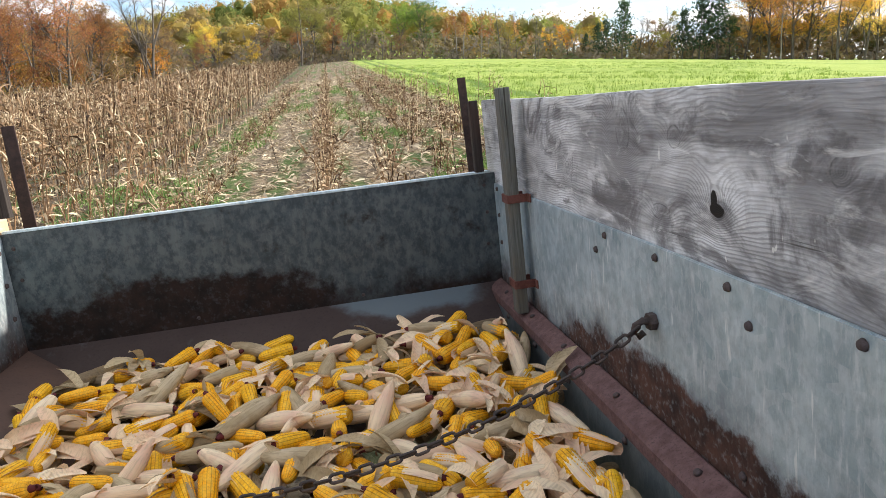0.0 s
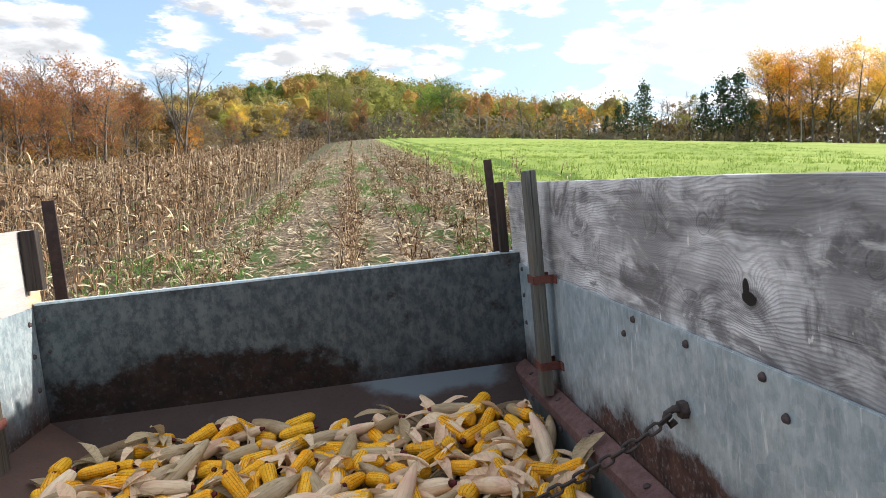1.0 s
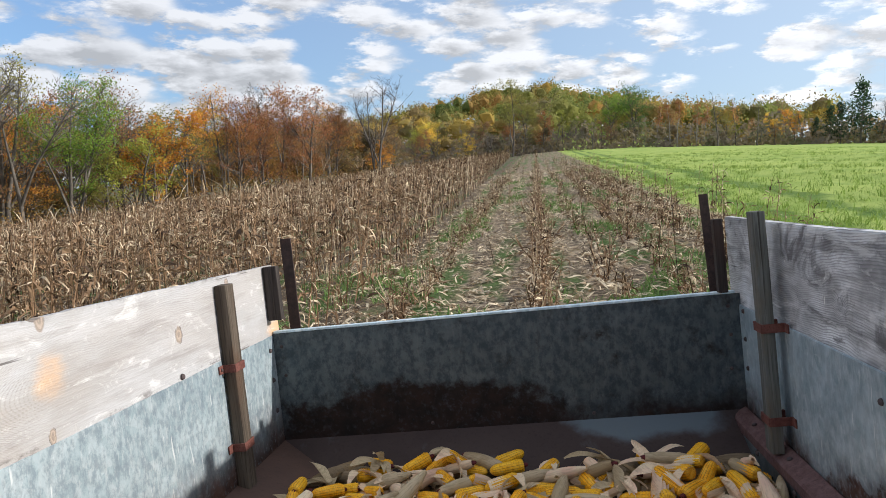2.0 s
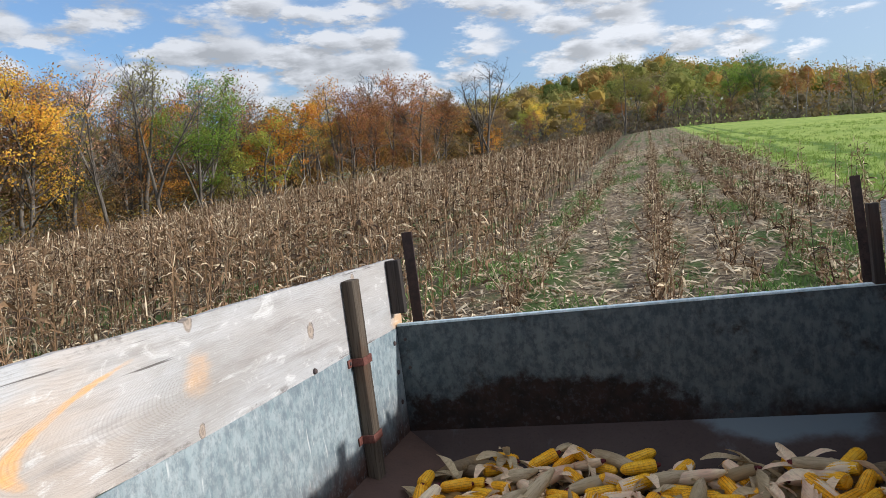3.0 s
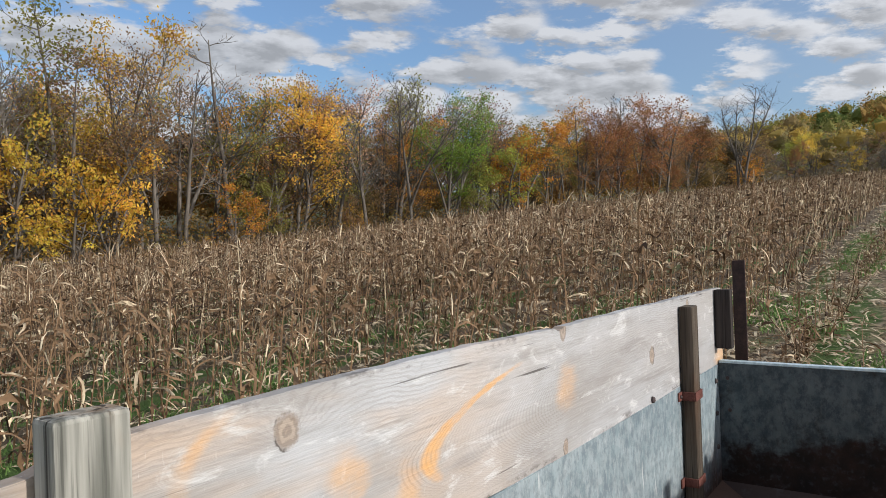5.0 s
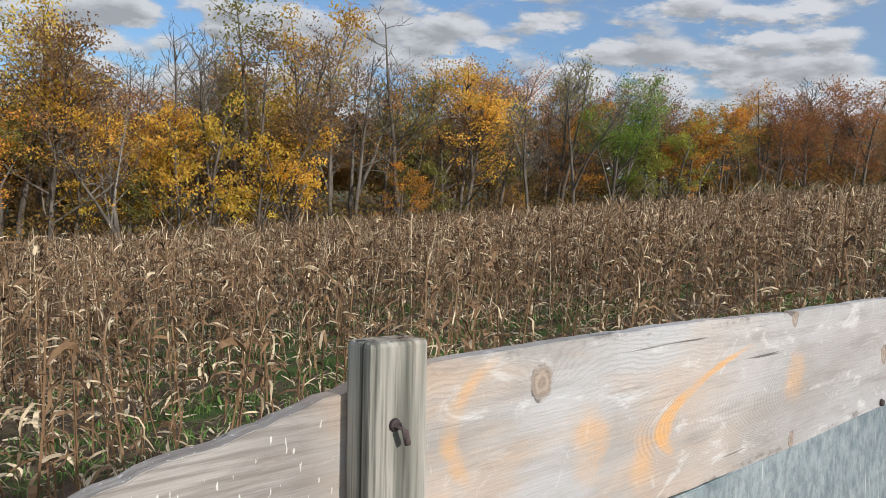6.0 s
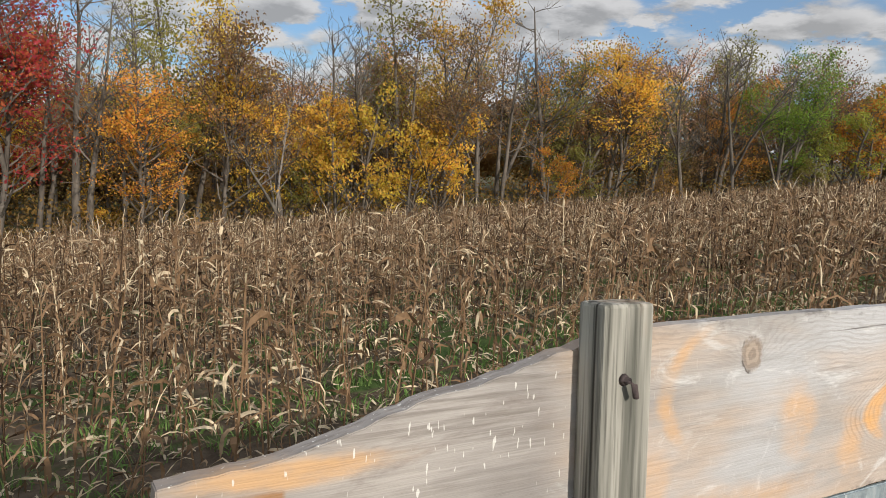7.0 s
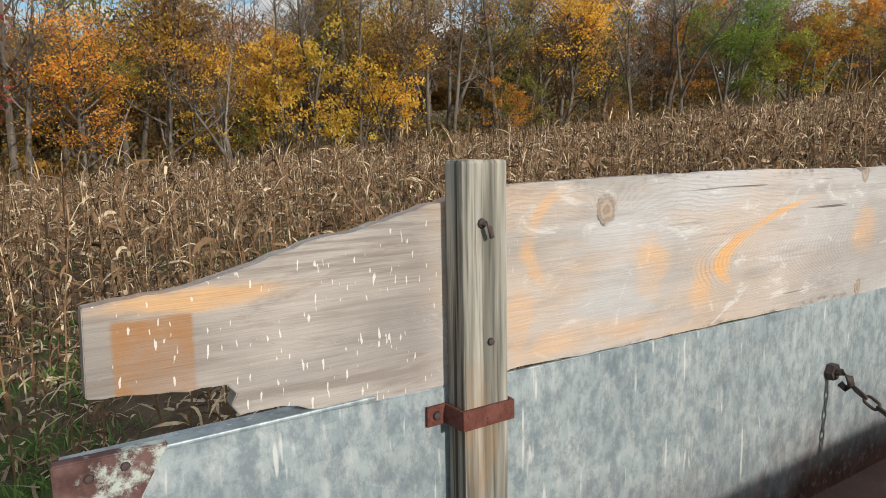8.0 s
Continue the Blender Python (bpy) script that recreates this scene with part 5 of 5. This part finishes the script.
    r = np.interp(az, EDGE_AZ, EDGE_R) + rng.uniform(26, 60, m)
    x, y = -r * np.sin(np.radians(az)), r * np.cos(np.radians(az))
    z = height(x, y) + rng.uniform(2.5, 10.5, m)
    crowns(m, np.stack([x, y, z], -1), rng.uniform(2.4, 4.0, m), 180, "deep_wood", brush_material("deep_wood", ((0.11, 0.085, 0.07), (0.19, 0.125, 0.065), (0.40, 0.20, 0.055), (0.17, 0.15, 0.06), (0.13, 0.10, 0.085)), (0.18, 0.12, 0.075), 0.12), "brown depth of the autumn wood")

    m = 300
    az = np.concatenate([rng.uniform(-58, 9, 180), rng.uniform(-44, -30, 120)])
    r = np.interp(az, EDGE_AZ, EDGE_R) + rng.uniform(12, 34, m)
    x, y = -r * np.sin(np.radians(az)), r * np.cos(np.radians(az))
    tall = np.where(az < -31, 8.0, np.where(az > -12, 5.0, 2.6))
    z = height(x, y) + rng.uniform(0.15, 1.0, m) * tall
    crowns(m, np.stack([x, y, z], -1), rng.uniform(1.6, 2.9, m), 200, "field_side_wood", brush_material("field_side_wood", ((0.17, 0.15, 0.12), (0.28, 0.22, 0.12), (0.44, 0.27, 0.08), (0.15, 0.17, 0.08), (0.26, 0.19, 0.14)), (0.24, 0.19, 0.12), 0.14), "mixed wood along the green field's far side")


far_growth()


# ---- ears of corn in the wagon ----
def kernel_material():
    n = Nodes("kernels", 0.5, 0.0, 0.22)
    r = n.info("Random")
    col = n.mix(n.ramp(r, 0, 1, 0, 1, False), (0.97, 0.43, 0.006), (0.98, 0.56, 0.016))
    col = n.mix(n.ramp(n.cells(85, out="Distance"), 0.2, 0.7, 0, 0.45), col, (0.62, 0.25, 0.010))
    turn = n.math("ARCTAN2", n.axis(2), n.axis(1))
    seam = n.math("ABSOLUTE", n.math("SINE", n.math("ADD", n.math("MULTIPLY", turn, 7.0), n.math("MULTIPLY", n.axis(0), 6.0))))
    col = n.mix(n.ramp(seam, 0.0, 0.55, 0.85, 0.0), col, (0.30, 0.10, 0.006))
    rank = n.math("ABSOLUTE", n.math("SINE", n.math("MULTIPLY", n.axis(0), math.pi * 95.0)))
    col = n.mix(n.ramp(rank, 0.0, 0.4, 0.45, 0.0), col, (0.40, 0.14, 0.008))
    tone = n.ramp(n.noise(55, 2, 0.5), 0.35, 0.7, 0, 0.4)
    col = n.mix(tone, col, (0.90, 0.60, 0.10))
    return n.done(col, n.ramp(n.noise(40), 0.3, 0.7, 0.42, 0.6))


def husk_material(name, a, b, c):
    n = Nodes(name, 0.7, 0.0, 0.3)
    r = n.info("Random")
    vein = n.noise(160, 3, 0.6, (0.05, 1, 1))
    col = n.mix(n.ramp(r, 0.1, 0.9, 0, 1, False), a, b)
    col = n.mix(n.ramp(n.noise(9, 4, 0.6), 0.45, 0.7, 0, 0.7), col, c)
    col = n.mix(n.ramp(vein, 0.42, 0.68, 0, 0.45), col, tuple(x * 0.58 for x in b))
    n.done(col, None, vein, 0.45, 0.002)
    tr, mx = n.nd.new("ShaderNodeBsdfTranslucent"), n.nd.new("ShaderNodeMixShader")
    n.ln.new(col, tr.inputs[0])
    mx.inputs[0].default_value = 0.18
    n.ln.new(n.bsdf.outputs[0], mx.inputs[1]), n.ln.new(tr.outputs[0], mx.inputs[2])
    n.ln.new(mx.outputs[0], n.nd["Material Output"].inputs[0])
    return n.mat


KERNEL = kernel_material()
HUSK = husk_material("dry_husk", (0.92, 0.76, 0.55), (0.80, 0.59, 0.40), (0.80, 0.50, 0.38))
HUSK_DULL = husk_material("weathered_husk", (0.60, 0.48, 0.31), (0.38, 0.28, 0.16), (0.62, 0.50, 0.35))
# darkened copy for the under layer: shade between the ears put into its colour
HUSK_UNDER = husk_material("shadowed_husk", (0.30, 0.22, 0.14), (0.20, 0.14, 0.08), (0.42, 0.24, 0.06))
MAROON = rusty_iron("maroon_silk", (0.085, 0.012, 0.018), (0.16, 0.03, 0.03), 0.8)


def cob_body(length, radius, rows=14, ranks=13):
    """Kernels in rows round the cob: every kernel a bump of its own."""
    vs, fs = [], []
    na, nl = rows * 2, ranks * 2
    for i in range(nl + 1):
        s = i / nl
        body = radius * math.sqrt(min(1.0, 0.55 + 4.0 * s)) * (1.04 - 0.26 * s) * math.sqrt(max(0.0, 1 - max(0.0, (s - 0.70) / 0.305) ** 2.4))
        for k in range(na):
            bump = 1.0 if (k % 2 == 1) and (i % 2 == 1) else 0.93 if (k % 2 == 1) else 0.84
            a = 2 * math.pi * (k + 0.25 * math.sin(s * 5)) / na
            vs.append((s * length, body * bump * math.cos(a), body * bump * math.sin(a)))
    for i in range(nl):
        for k in range(na):
            a, b = i * na + k, i * na + (k + 1) % na
            fs.append((a, b, b + na, a + na))
    fs.append(tuple(range(na))[::-1])
    fs.append(tuple(range(nl * na, nl * na + na)))
    return vs, fs


def husk_body(rng, length, radius, s0=0.0, s1=1.0, a0=0.0, a1=2 * math.pi, ridges=9, fine=(13, 20)):
    """A husk wrapped round the ear, pointed at the tip, ribbed lengthwise; a part of it from s0 to s1."""
    vs, fs = [], []
    nl, na = fine
    ph = rng.uniform(0, 6.28)
    for i in range(nl + 1):
        s = s0 + (s1 - s0) * i / nl
        body = radius * (math.sin(math.pi * min(1.0, s * 0.84 + 0.12)) ** 0.62) * (1.06 - 0.25 * s)
        for k in range(na + 1):
            f = k / na
            a = a0 + (a1 - a0) * f
            r = body * (1 + 0.035 * math.sin(ridges * a + ph + 2 * s) + 0.05 * math.sin(2 * a + 3 * s + ph))
            vs.append((s * length, r * math.cos(a) + 0.004 * math.sin(5 * s + ph), r * math.sin(a)))
    w = na + 1
    for i in range(nl):
        for k in range(na):
            a = i * w + k
            fs.append((a, a + 1, a + w + 1, a + w))
    return vs, fs


def flap(vs, fs, rng, base, yaw, rise, length, width, droop, segs=6):
    """A loose husk leaf: cupped across, bent along."""
    p = np.array(base, float)
    el = rise
    k0 = len(vs)
    twist = rng.normal(0, 0.5)
    for i in range(segs + 1):
        s = i / segs
        w = width * (0.55 + 1.3 * s) * max(0.04, (1 - s)) ** 0.8 * (1 + 0.15 * math.sin(9 * s + twist * 7))
        d = np.array([math.cos(yaw) * math.cos(el), math.sin(yaw) * math.cos(el), math.sin(el)])
        side = np.array([-math.sin(yaw), math.cos(yaw), 0])
        up = np.cross(d, side)
        tw = twist * s
        acr, nor = side * math.cos(tw) + up * math.sin(tw), up * math.cos(tw) - side * math.sin(tw)
        for f in (-1, -0.4, 0.4, 1):
            vs.append(tuple(p + acr * w * f + nor * w * 0.45 * f * f))
        el -= droop / segs
        p = p + d * length / segs
    for i in range(segs):
        for k in range(3):
            a = k0 + i * 4 + k
            fs.append((a, a + 1, a + 5, a + 4))


def make_ears():
    """The kinds of ear, as lists of (part name, mesh, label)."""
    rng = np.random.default_rng(8)
    kinds = []
    cobs = [mesh_of("cob", *cob_body(L, r), KERNEL, True) for L, r in ((0.138, 0.0305), (0.150, 0.032), (0.128, 0.029))]

    def stub():
        vs, fs = [], []
        limb(vs, fs, [Vector((-0.018, 0, 0)), Vector((-0.008, 0.002, 0.001)), Vector((0.006, 0, 0))], 0.007, 0.013, 7)
        return mesh_of("shank", vs, fs, MAROON, True)

    def flaps(n, base, yaw_mid, spread, length, mat, width=0.018, rise=(-0.15, 0.28)):
        vs, fs = [], []
        for _ in range(n):
            flap(vs, fs, rng, np.array(base) + rng.normal(0, 0.008, 3), yaw_mid + rng.normal(0, spread), rng.uniform(*rise), length * rng.uniform(0.6, 1.3), width * rng.uniform(0.8, 1.5), rng.uniform(0.5, 1.7))
        return mesh_of("husk_leaf", vs, fs, mat, True)

    for i in range(5):      # bare ears with torn husk behind
        parts = [("cob", cobs[i % 3]), ("shank", stub())]
        if i in (0, 3):
            parts.append(("husk_leaf", flaps(3, (0.0, 0, 0), math.pi, 0.7, 0.11, HUSK if i else HUSK_DULL)))
        kinds.append(("bare golden ear of corn on the heap", parts, 0.026))
    for i in range(5):      # still wrapped
        mat = HUSK_DULL if i in (2, 4) else HUSK
        parts = [("husk", mesh_of("husk", *husk_body(rng, 0.215 + 0.012 * i, 0.030 + 0.0015 * (i % 3)), mat, True)), ("shank", stub()), ("husk_leaf", flaps(3, (0.155, 0, 0.008), 0.0, 0.5, 0.08, mat, 0.017, (-0.3, 0.25)))]
        kinds.append(("ear of corn wrapped in pale dry husk", parts, 0.031))
    for i in range(5):      # half open
        mat = HUSK_DULL if i == 3 else HUSK
        a = rng.uniform(0, 6.28)
        parts = [("cob", cobs[i % 3]), ("husk", mesh_of("husk", *husk_body(rng, 0.20, 0.0315, 0.0, 0.62 + 0.06 * i, a, a + 3.6), mat, True)), ("husk_leaf", flaps(4, (0.02, 0, 0.01), rng.uniform(0, 6.28), 1.2, 0.14, mat, 0.024))]
        kinds.append(("half-husked ear with golden kernels showing", parts, 0.030))
    loose = []
    for i in range(3):
        loose.append(("loose dry corn husk leaves on the heap", [("husk_leaf", flaps(5, (0, 0, 0.0), rng.uniform(0, 6.28), 1.0, 0.19, HUSK_DULL if i else HUSK, 0.028, (0.0, 0.7)))], 0.012))
    return kinds, loose


def heap(x, y):
    """The heap's top in the wagon's frame: fuller in the far corner by the rail."""
    return 0.474 + 0.034 * math.exp(-((x - 0.34) / 0.34) ** 2 - ((y - 2.62) / 0.34) ** 2) + 0.014 * noise.noise(Vector((x * 3.5, y * 3.5, 0))) + max(0.0, -0.72 - x) * 0.28 + max(0.0, y - 2.62) * 0.20


def fill_wagon():
    rng = random.Random(4)
    kinds, loose = make_ears()
    inv = LEANING
    # lower layer, mostly hidden
    bottom = []
    for _ in range(330):
        x, y = rng.uniform(-0.96, 0.55), rng.uniform(0.35, 2.82)
        bottom.append((x, y))
    vs, fs = [], []
    nrng = np.random.default_rng(3)
    for x, y in bottom:
        m = pose(x, y, heap(x, y) - 0.022 + rng.uniform(-0.008, 0.004), rng.uniform(0, 360), rng.uniform(-10, 10), rng.uniform(0, 360))
        v, f = husk_body(nrng, 0.2, 0.028, fine=(7, 10))
        k = len(vs)
        vs += [tuple(m @ (Vector(p) - Vector((0.1, 0, 0)))) for p in v]
        fs += [tuple(i + k for i in q) for q in f]
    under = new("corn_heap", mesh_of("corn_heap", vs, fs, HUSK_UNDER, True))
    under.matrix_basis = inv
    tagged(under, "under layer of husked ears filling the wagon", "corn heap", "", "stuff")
    # top layer: a jittered grid of single ears
    spots = []
    nx, ny = 17, 25
    for j in range(ny):
        for i in range(nx):
            x = -0.95 + 1.53 * (i + 0.5 * (j % 2) + rng.uniform(-0.35, 0.35)) / nx
            y = 1.26 + 1.58 * (j + rng.uniform(-0.35, 0.35)) / ny
            if x > 0.575 or x < -0.98 or (x < -0.84 and y > 2.60) or (x > 0.46 and y > 2.62) or y > (2.70 if x > -0.2 else 2.80):
                continue
            spots.append((x, y))
    order = ([0] * 13 + [1] * 8 + [2] * 11)
    for x, y in spots:
        group = rng.choice(order)
        label, parts, r = kinds[group * 5 + rng.randrange(5)]
        if rng.random() < (0.24 if x > 0.0 and y > 2.1 else 0.11) and x < 0.44:
            label, parts, r = loose[rng.randrange(3)]
        yaw = rng.uniform(0, 360)
        tilt = rng.gauss(0, 14)
        # keep ears inside the side walls
        if x > 0.42 or x < -0.86:
            yaw = rng.choice((90, 270)) + rng.gauss(0, 22)
        s = rng.uniform(0.70, 0.90)
        z = heap(x, y) + r + rng.uniform(-0.014, 0.026)
        if y > 2.66:
            yaw = rng.choice((0, 180)) + rng.gauss(0, 25)
        m = inv @ pose(x, y, z, 0, tilt, yaw) @ Matrix.Translation((-0.09 * s, 0, 0)) @ pose(0, 0, 0, 0 if r < 0.02 else rng.gauss(0, 25) if any(q == "husk_leaf" for q, _ in parts) else rng.uniform(0, 360)) @ Matrix.Diagonal((s, s, s, 1))
        if parts[0][0] == "husk_leaf":
            ob = new("corn_husk", parts[0][1])
            ob.matrix_basis = m
            tagged(ob, label, "corn husk", "loose husks")
            continue
        ob = empty("ear_of_corn", m)
        tagged(ob, label, "ear of corn", "ears heaped in the wagon")
        for name, me in parts:
            c = new(name, me)
            c.parent = ob


fill_wagon()


# ---- the chain across the box ----
def link_mesh(length, width, r):
    vs, fs = [], []
    n, k = 18, 7
    for i in range(n):
        a = 2 * math.pi * i / n
        straight = (length - width) / 2
        cx = (width / 2 - r) * math.cos(a) + (straight if math.cos(a) > 0 else -straight)
        cy = (width / 2 - r) * math.sin(a)
        for j in range(k):
            b = 2 * math.pi * j / k
            vs.append((cx + r * math.cos(b) * math.cos(a), cy + r * math.cos(b) * math.sin(a), r * math.sin(b)))
    for i in range(n):
        for j in range(k):
            fs.append((i * k + j, ((i + 1) % n) * k + j, ((i + 1) % n) * k + (j + 1) % k, i * k + (j + 1) % k))
    return mesh_of("link", vs, fs, CHAIN_IRON, True)


CHAIN_IRON = rusty_iron("chain_iron", (0.035, 0.028, 0.027), (0.085, 0.06, 0.055), 0.6)


def build_chain():
    a, b = Vector((0.625, 1.592, 0.826)), Vector((-1.135, 1.55, 0.868))
    thing = tagged(empty("chain", LEANING), "dark rusty steel chain slung across the wagon box", "chain")
    me = link_mesh(0.039, 0.024, 0.0036)

    def spot(s):
        p = a.lerp(b, s)
        p.z -= 0.235 * (1 - (2 * s - 1) ** 2) ** 0.92
        return p

    # walk along the curve in even steps
    n, pts = 900, []
    pts = [spot(i / n) for i in range(n + 1)]
    step, run, last = 0.030, 0.0, pts[0]
    made = 0
    for p, q in zip(pts, pts[1:]):
        run += (q - p).length
        if run >= step:
            run -= step
            d = (q - last).normalized()
            mid = (q + last) / 2
            m = Matrix.Translation(mid) @ d.to_track_quat("X", "Z").to_matrix().to_4x4() @ pose(0, 0, 0, 35 + 90 * (made % 2) + random.uniform(-14, 14))
            ob = new("link", me)
            ob.parent, ob.matrix_basis = thing, m
            last, made = q, made + 1
    for x, s, y, z in ((XR, -1, 1.60, 0.832), (XL, 1, 1.548, 0.884)):
        bm = disc(0.020, 0.016, 6, 0.95)
        eye = part("eye_bolt", bm, CHAIN_IRON, thing, "", Matrix.Translation((x + s * 0.001, y, z)) @ pose(0, 0, 0, 0, 90 * s, 0))
        vs, fs = [], []
        limb(vs, fs, [Vector((x + s * 0.012, y, z)), Vector((x + s * 0.028, y, z + 0.004)), Vector((x + s * 0.045, y, z - 0.004)), Vector((x + s * 0.050, y, z - 0.020)), Vector((x + s * 0.038, y, z - 0.030)), Vector((x + s * 0.026, y, z - 0.022))], 0.0085, 0.0075, 8)
        hk = new("hook", mesh_of("hook", vs, fs, CHAIN_IRON, True))
        hk.parent = thing


build_chain()


# ---- bolts, nails and rust on the wagon ----
def side_bolts():
    head = disc(0.0095, 0.006, 10, 0.7)
    me = bpy.data.meshes.new("bolt")
    head.to_mesh(me)
    head.free()
    me.materials.append(BOLT_IRON)
    me.shade_smooth()

    def bolt(x, y, z, rx, ry, s=1.0):
        ob = new("bolt", me)
        ob.parent = wagon
        ob.matrix_basis = pose(x, y, z, rx, ry, 0) @ Matrix.Diagonal((s, s, s, 1))

    for y, z in ((1.848, 0.978), (1.911, 0.931), (1.581, 0.975), (1.313, 0.977), (1.253, 0.925), (1.005, 0.975), (0.93, 0.93), (1.28, 0.64), (2.93, 0.985), (2.93, 0.88), (2.93, 0.77)):
        bolt(XR - 0.001, y, z, 0, -90)
    for y, z in ((2.235, 1.052), (2.94, 0.985), (2.94, 0.865), (2.94, 0.74)):
        bolt(XL + 0.001, y, z, 0, 90, 1.1)
    for x, z in ((-1.145, 0.99), (-1.14, 0.87), (0.625, 1.00), (0.628, 0.89), (0.62, 0.76), (0.09, 0.625), (-0.55, 0.63)):
        bolt(x, YF - 0.001, z, 90, 0, 0.8)
    for y in (0.9, 1.28, 1.66, 2.04, 2.36, 2.7):
        bolt(0.607, y, 0.535, 0, -90, 1.1)
        bolt(0.632, y + 0.1, 0.599, 0, -25, 1.0)
    for y, z, s in ((0.510, 1.022, 0.7), (2.489, 1.012, 0.7)):
        bolt(XL + 0.006, y, z, 0, 90, s)
    for y, z in ((0.085, 1.052), (0.120, 1.056), (0.075, 1.02)):
        bolt(XL + 0.004, y, z, 0, 90, 0.55)
    # nails in the near stake, one bent over
    vs, fs = [], []
    x = -1.134
    limb(vs, fs, [Vector((x - 0.01, 0.562, 1.284)), Vector((x + 0.010, 0.561, 1.285)), Vector((x + 0.014, 0.565, 1.280)), Vector((x + 0.012, 0.570, 1.266))], 0.0036, 0.0036, 7)
    nail = new("nail", mesh_of("nail", vs, fs, BOLT_IRON, True))
    nail.parent = wagon
    bolt(x + 0.0005, 0.562, 1.284, 0, 90, 0.75)
    bolt(x + 0.0005, 0.575, 1.123, 0, 90, 0.6)
    # rusty plate riveted over the rear corner of the side
    part("corner_plate", plate([(0.052, 0.98), (0.12, 0.985), (0.135, 1.02), (0.15, 1.045), (0.165, 1.071), (0.052, 1.073)], XL - 0.013, XL + 0.004, bevel=0.0015), PLATE_IRON, wagon, "red rusted corner plate with rivets")
    part("flange", box(XL - 0.034, XL + 0.002, 0.062, 0.42, 1.062, 1.068, 0.002), ZINC_LEFT, wagon, "folded zinc top flange")


side_bolts()
